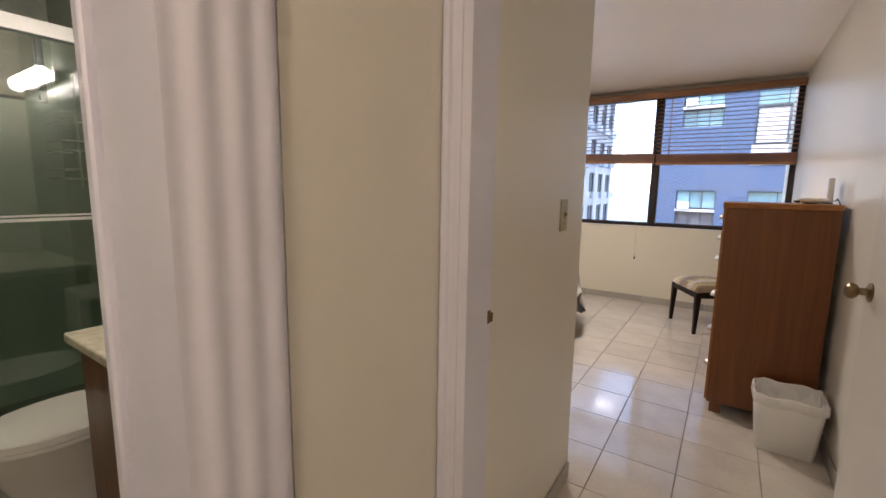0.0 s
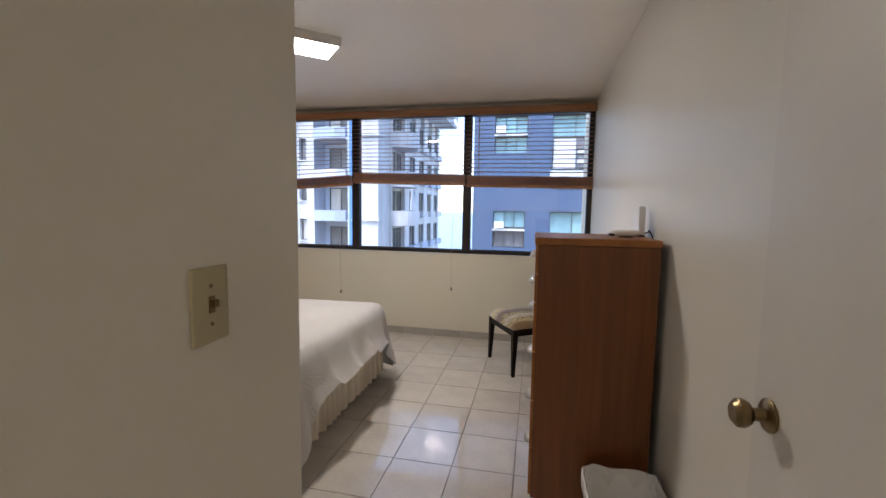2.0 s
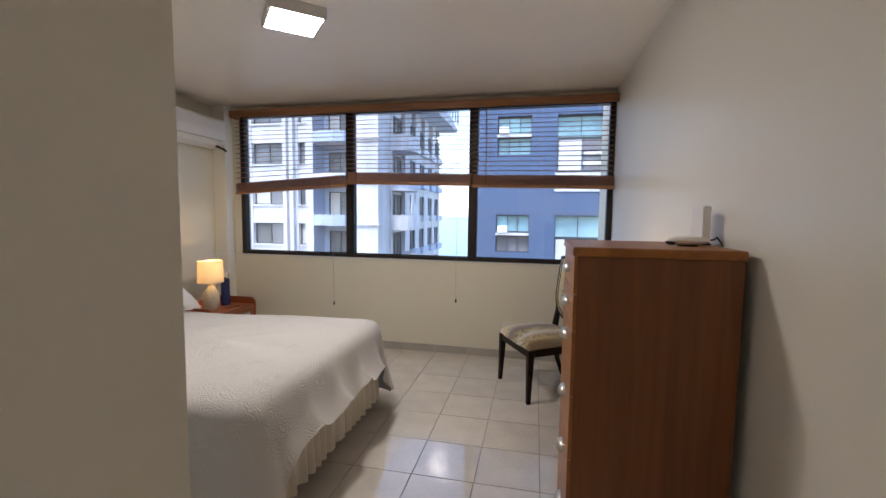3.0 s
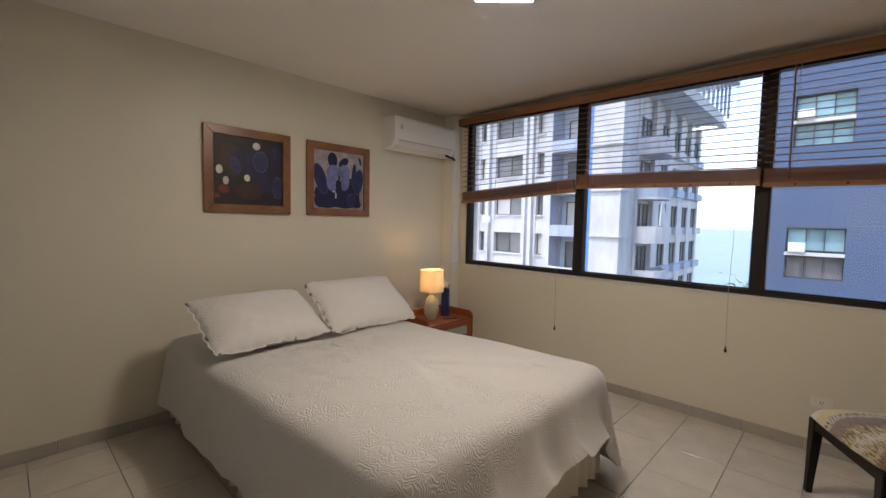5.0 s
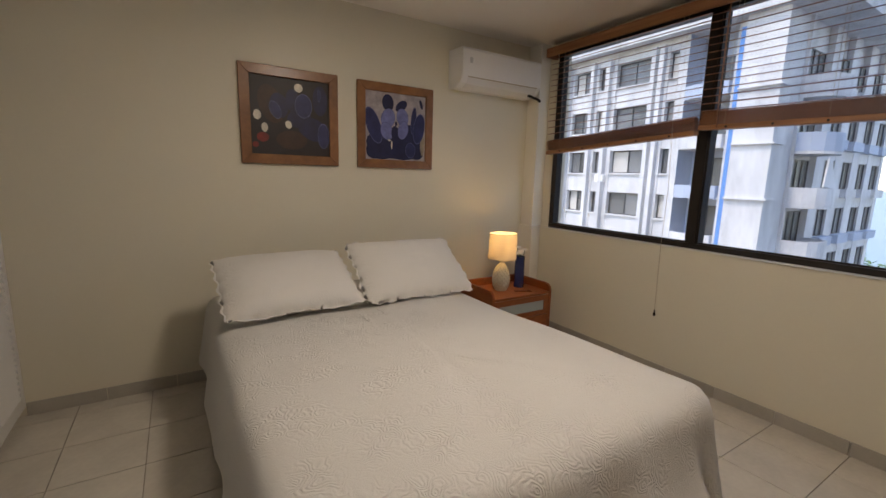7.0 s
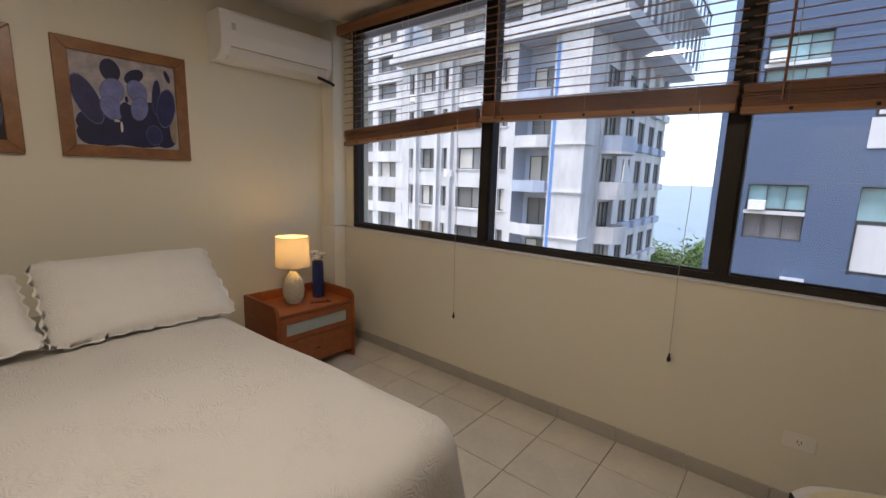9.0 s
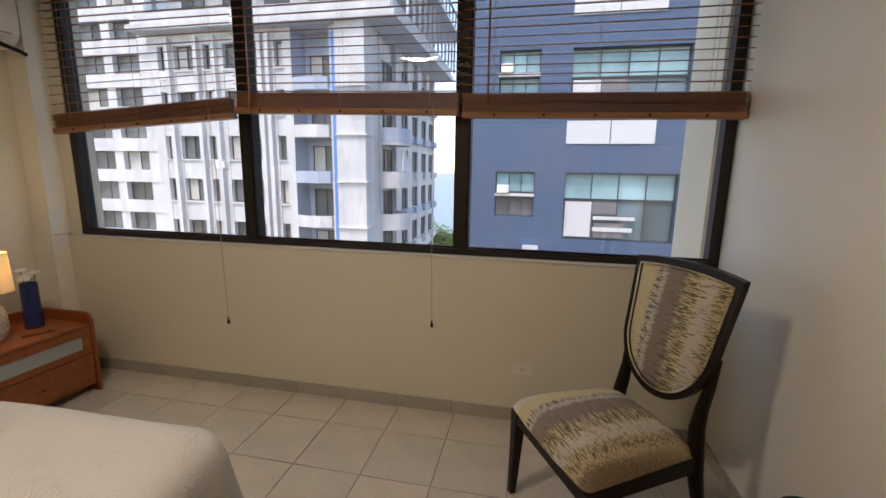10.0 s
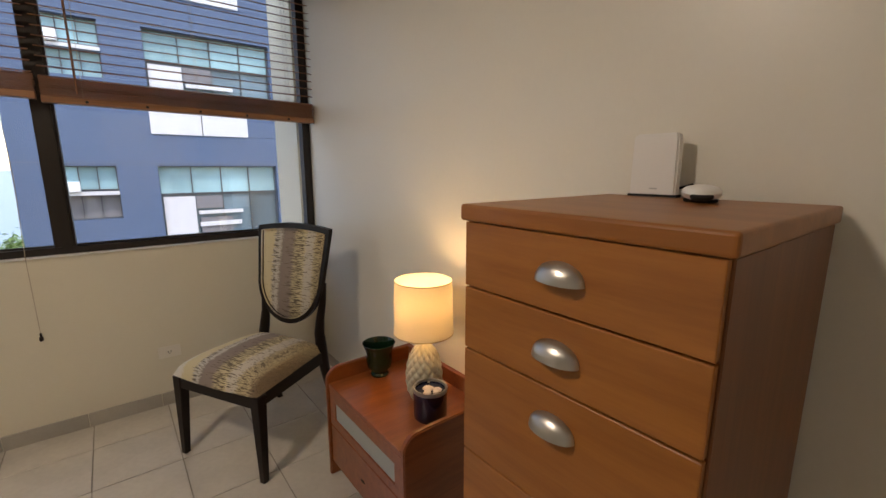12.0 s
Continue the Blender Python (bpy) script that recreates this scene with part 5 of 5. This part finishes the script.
# side facing the sea, with rounded balconies
part("side_wall", boxes(((-12.2, FY + 1.71, GZ), (-10.35, FY + 1.9, top)), ((-10.6, FY + 4.6, GZ), (-10.3, FY + 5.8, top)), ((-10.6, FY + 7.4, GZ), (-10.3, FY + 8.6, top)), ((-10.6, FY + 10.2, GZ), (-10.3, FY + 11.4, top)), ((-10.6, FY + 13.0, GZ), (-10.3, FY + 14.0, top)), ((-10.6, FY + 15.6, GZ), (-10.3, FY + 16.2, top)), ((-11, FY + 1.9, GZ), (-10.61, FY + 16.2, top))), FACADE, wt)
for k in lev:
    zf = 0.55 + k * ST
    arc = [(-10.59, FY + 1.75)] + [(-10.4 + 1.45 * math.sin(radians(a)) ** 0.6, FY + 3.2 - 1.45 * math.cos(radians(a))) for a in (15, 40, 65, 90, 115, 140, 165)] + [(-10.59, FY + 4.65)]
    cy = FY + 3.2
    inner = [(-10.59, FY + 4.5)] + [(-10.4 + 1.31 * math.sin(radians(a)) ** 0.6, cy - 1.31 * math.cos(radians(a))) for a in (165, 140, 115, 90, 65, 40, 15)] + [(-10.59, FY + 1.9)]
    bal = part("balcony", prism(bmesh.new(), arc + inner, "z", zf - 0.15, zf + 0.75), PALEB if k == 1 else FACADE, wt)
    part("balcony_floor", prism(bmesh.new(), arc, "z", zf - 0.3, zf - 0.16), FACADE, bal)
    window_unit(wt, FY + 2.2, FY + 4.4, zf + 0.1, zf + 2.2, -10.55, 0, 3, side=True)
    for a in (5.8, 8.6, 11.4, 14.0):
        part("spandrel", boxes(((-10.6, FY + a + 0.001, zf + 2.3 - ST), (-10.32, FY + a + 1.599, zf + 0.7))), FACADE, wt)
        window_unit(wt, FY + a, FY + a + 1.6, zf + 0.7, zf + 2.3, -10.42, 0, 2, side=True)
        part("sill_box", boxes(((-10.3, FY + a - 0.1, zf + 0.2), (-9.9, FY + a + 1.7, zf + 0.72))), PALEB if k % 2 else FACADE, wt)
    if k % 2 == 0:
        for q in range(2):
            part("condenser", box(bmesh.new(), (-9.6, FY + 2.5 + 0.9 * q, zf - 0.14), (-9.25, FY + 3.1 + 0.9 * q, zf + 0.42), 0.03), PLASTIC, wt)
bm = prism(bmesh.new(), [(FY + 2.3, 1.35 + ST * 0), (FY + 2.5, 2.75), (FY + 2.75, 2.9), (FY + 3.9, 1.3)], "x", -9.2, -9.12)
part("sun_cloth", bm, FACADE, wt, "loose white cloth on a balcony")
# roof terraces stepping back above the cornice
part("cornice", boxes(((X0 - 0.6, FY - 0.9, top), (-8.6, FY + 16.6, top + 0.35)), ((X0 - 0.4, FY - 0.7, top + 0.351), (-8.9, FY - 0.55, top + 1.0)), ((-8.95, FY - 0.54, top + 0.351), (-8.8, FY + 16.2, top + 1.0))), FACADE, wt)
part("penthouse_wall", boxes(((X0 + 1, FY + 1.2, top + 0.352), (-11.2, FY + 15, top + 5.6))), FACADE, wt)
for x in (-23.5, -20.5, -17.6, -14.6):
    window_unit(wt, x, x + 1.7, top + 1.1, top + 2.7, FY + 1.12, 0, 2)
    window_unit(wt, x, x + 1.7, top + 3.7, top + 5.1, FY + 1.12, 0, 2)
part("upper_terrace", boxes(((X0 + 0.5, FY + 0.1, top + 2.9), (-7.6, FY + 15, top + 3.15)), ((X0 + 0.6, FY + 0.2, top + 3.151), (-7.8, FY + 0.3, top + 3.75))), FACADE, wt)
for i in range(12):
    part("terrace_post", boxes(((-8.3, FY + 0.3 + 1.3 * i, top + 0.36), (-8.15, FY + 0.45 + 1.3 * i, top + 2.89))), FACADE, wt)
    part("terrace_rail", boxes(((-7.7, FY + 0.3 + 1.3 * i, top + 3.152), (-7.62, FY + 0.38 + 1.3 * i, top + 4.2))), ALUF, wt)
part("handrail", boxes(((-7.72, FY + 0.2, top + 4.201), (-7.6, FY + 15, top + 4.27))), ALUF, wt)
part("roof", boxes(((X0, FY + 0.2, top + 5.601), (-9.8, FY + 15.4, top + 5.9))), FACADE, wt)
part("core", boxes(((X0 + 0.2, FY + 1.9, GZ), (-11.02, FY + 16.1, top - 0.01))), FACADE, wt)

# farther tower with dark window bands
ft2 = thing("far_tower", "far white apartment block with dark balcony openings", "building")
LY = 33.0
bm = bmesh.new()
for a, b in ((-50.5, -49.0), (-45.6, -44.6), (-41.4, -40.4), (-37.4, -36.2)):
    box(bm, (a, LY, GZ), (b, LY + 0.8, 22))
box(bm, (-50.5, LY + 1.4, GZ), (-36.2, LY + 12, 22))
part("wall", bm, FACADE, ft2)
part("roof", boxes(((-51, LY - 0.4, 22.001), (-35.8, LY + 12.4, 22.5))), FACADE, ft2)
for k in range(-7, 7):
    z = 1.1 + k * 2.95
    part("slab_band", boxes(((-49, LY - 0.15, z - 1.2), (-36.21, LY - 0.001, z))), FACADE, ft2)
    for a, b in ((-48.99, -45.61), (-44.59, -41.41), (-40.39, -37.41)):
        part("floor_slab", boxes(((a, LY, z - 1.19), (b, LY + 1.39, z - 0.2))), FACADE, ft2)
        window_unit(ft2, a, b, z - 0.19, z + 1.74, LY + 0.5, 0, 2, cur=(k * 2 + int(a)) % 5 == 0)

# blue tower close by
bt = thing("blue_tower", "blue rendered apartment tower with teal glass windows", "building")
YB, SB = 9.0, 2.95
BL, BR = -2.52, 14.0
bays = [(-1.87, -0.87), (-0.12, 2.52), (4.2, 6.8)]
bm = bmesh.new()
xs = [BL] + [v for b in bays for v in b] + [BR]
for a, b in zip(xs[::2], xs[1::2]):
    box(bm, (a, YB, GZ), (b, YB + 0.3, 21))
part("wall", bm, BLUEF, bt)
part("core", boxes(((BL + 0.01, YB + 0.6, GZ), (BR, YB + 10, 21))), BLUEF, bt)
part("side_wall", boxes(((BL, YB + 0.301, GZ), (BL + 0.3, YB + 0.599, 21))), BLUEF, bt)
part("roof", boxes(((BL - 0.1, YB - 0.1, 21.001), (BR, YB + 10.1, 21.3))), BLUEF, bt)
WPAN = mat("white_panel", (0.66, 0.66, 0.68), rough=0.5, vary=0.05)
GPAN = mat("grey_panel", (0.20, 0.19, 0.20), rough=0.5, vary=0.2, scale=2)
for k in range(-6, 6):
    zt = 1.385 + SB * k
    (a, b), (c, d), (e, f) = bays
    part("spandrel", boxes(((a, YB + 0.003, zt), (b, YB + 0.299, zt - 1.14 + SB))), BLUEF, bt)
    w = window_unit(bt, a, b, zt - 0.52, zt, YB + 0.14, 0, 3, TEAL, f=0.022)
    window_unit(bt, a, b, zt - 1.14, zt - 0.62, YB + 0.16, 0, 3, TEAL if k % 3 == 1 else GPAN, f=0.022)
    part("shelf", boxes(((a - 0.02, YB - 0.02, zt - 0.62), (b, YB + 0.2, zt - 0.545))), WPAN, bt)
    part("condenser", box(bmesh.new(), (a + 0.05, YB - 0.12, zt - 0.544), (a + 0.35, YB + 0.12, zt - 0.33), 0.015), PLASTIC, bt)
    for (c0, d0) in ((c, d), (e, f)):
        part("spandrel", boxes(((c0, YB + 0.003, zt), (d0, YB + 0.299, zt - 2.245 + SB))), BLUEF, bt)
        if k > 0:
            part("white_panel", boxes(((c0 - 0.04, YB - 0.03, zt - 2.24), (c0 + 0.98, YB + 0.25, zt - 1.69)), ((c0 + 1.0, YB - 0.03, zt - 2.24), (c0 + 2.0, YB + 0.25, zt - 1.69))), WPAN, bt)
        part("panel_filler", boxes(((c0 + 2.001 if k > 0 else c0, YB + 0.004, zt - 2.24), (d0, YB + 0.298, zt - 1.69))), BLUEF, bt)
        window_unit(bt, c0, d0, zt - 0.66, zt, YB + 0.15, 0, 4, TEAL, f=0.022)
        lower = window_unit(bt, c0, d0, zt - 1.68, zt - 0.67, YB + 0.15, 0, 4, DTEAL, f=0.022)
        part("opaque_panel", boxes(((c0 + 0.05, YB + 0.12, zt - 1.62), (c0 + 0.70, YB + 0.147, zt - 0.72))), WPAN, lower)
        # Grey blocks and pale ledges draw a reflection onto the lower panes.
        part("opaque_panel", boxes(((c0 + 0.72, YB + 0.11, zt - 1.02), (c0 + 1.3, YB + 0.147, zt - 0.72)), ((c0 + 0.78, YB + 0.10, zt - 1.62), (c0 + 1.5, YB + 0.147, zt - 1.25))), GPAN, lower)
        part("inner_ledge", boxes(((c0 + 0.75, YB + 0.06, zt - 1.16), (c0 + 1.75, YB + 0.146, zt - 1.08)), ((c0 + 0.75, YB + 0.06, zt - 1.46), (c0 + 1.7, YB + 0.146, zt - 1.36))), WPAN, lower)
for zl in range(-6, 7):
    part("shadow_joint", boxes(((BL, YB - 0.006, 1.44 + SB * zl), (BR, YB - 0.001, 1.452 + SB * zl))), GPAN, bt)
aw = thing("white_tank", "small white box on the facade ledge", "box", pose(-0.9, YB - 0.4, -0.75))
part("body", prism(bmesh.new(), [(-0.2, 0), (0.24, 0), (0.19, 0.25), (-0.2, 0.25)], "y", 0, 0.395), WPAN, aw)
part("bracket", boxes(((-0.2, 0, -0.1), (0.24, 0.395, -0.001))), WPAN, aw)


def tree(x, y, h, seed):
    rnd = random.Random(seed)
    root = thing("tree", "leafy green tree near the shore", "tree", pose(x, y, GZ), "shore trees")
    bm = bmesh.new()
    tube(bm, [(0, 0, 0), (0.2, 0.1, h * 0.3), (0.1, 0, h * 0.55), (0.2, 0.2, h * 0.8)], [0.35, 0.28, 0.2, 0.08], 10)
    tips = []
    for k in range(9):
        a = 2.4 * k
        r = h * rnd.uniform(0.22, 0.36)
        p = (r * math.cos(a), r * math.sin(a), h * rnd.uniform(0.6, 0.92))
        tube(bm, [(0.12, 0, h * (0.4 + 0.04 * k)), (p[0] * 0.5, p[1] * 0.5, p[2] * 0.85), p], [0.12, 0.07, 0.03], 6)
        tips.append(p)
    part("trunk", bm, mat("bark", (0.12, 0.09, 0.06), rough=0.9, vary=0.3), root)
    vs, fs = [], []
    for k in range(6000):
        p = rnd.choice(tips)
        c = Vector((p[0] + rnd.gauss(0, h * 0.09), p[1] + rnd.gauss(0, h * 0.09), p[2] + rnd.gauss(0, h * 0.06)))
        m = Euler((rnd.uniform(-0.9, 0.9), rnd.uniform(-0.9, 0.9), rnd.uniform(0, 6.3))).to_matrix()
        s = rnd.uniform(0.16, 0.34)
        b = len(vs)
        for q in ((-s, 0, 0), (0, -s * 0.45, 0.04), (s, 0, 0), (0, s * 0.45, 0.04)):
            vs.append(c + m @ Vector(q))
        fs.append((b, b + 1, b + 2, b + 3))
    me = bpy.data.meshes.new("crown")
    me.from_pydata(vs, [], fs)
    me.materials.append(mat("tree_leaf", (0.14, 0.24, 0.04), rough=0.6, vary=0.35, scale=0.8, spread=0.1))
    cr = new("crown", me)
    cr.parent = root


for i, (x, y, h) in enumerate(((-10.9, 48, 13.6), (-7.9, 52, 12.6), (-13.5, 56, 13.4), (-4.0, 50, 12.0))):
    tree(x, y, h, i)

# ---- floor tiles ----
FX, FY0, PX, PY = -1.284, -2.03, 0.3333, 0.347
floor = bpy.data.objects["floor"]
tile_me = finish("floor_tile", box(bmesh.new(), (-PX / 2 + 0.0022, -PY / 2 + 0.0022, -0.006), (PX / 2 - 0.0022, PY / 2 - 0.0022, 0), 0.0005), TILE)


def in_room(x, y):
    return (XL - 0.2 < x < 0.2 and YC - 0.2 < y < 0.15) or (-1.3 < x < 0.2 and -6.2 < y <= YC - 0.2)


for i in range(-9, 5):
    for j in range(-13, 7):
        x, y = FX + (i + 0.5) * PX, FY0 + (j + 0.5) * PY
        if in_room(x, y):
            o = new("floor_tile", tile_me)
            o.parent = floor
            o.matrix_local = Matrix.Translation((x, y, 0.0)) @ Matrix.Rotation(radians(random.uniform(-0.05, 0.05)), 4, "X") @ Matrix.Rotation(radians(180 * random.randint(0, 1)), 4, "Z")
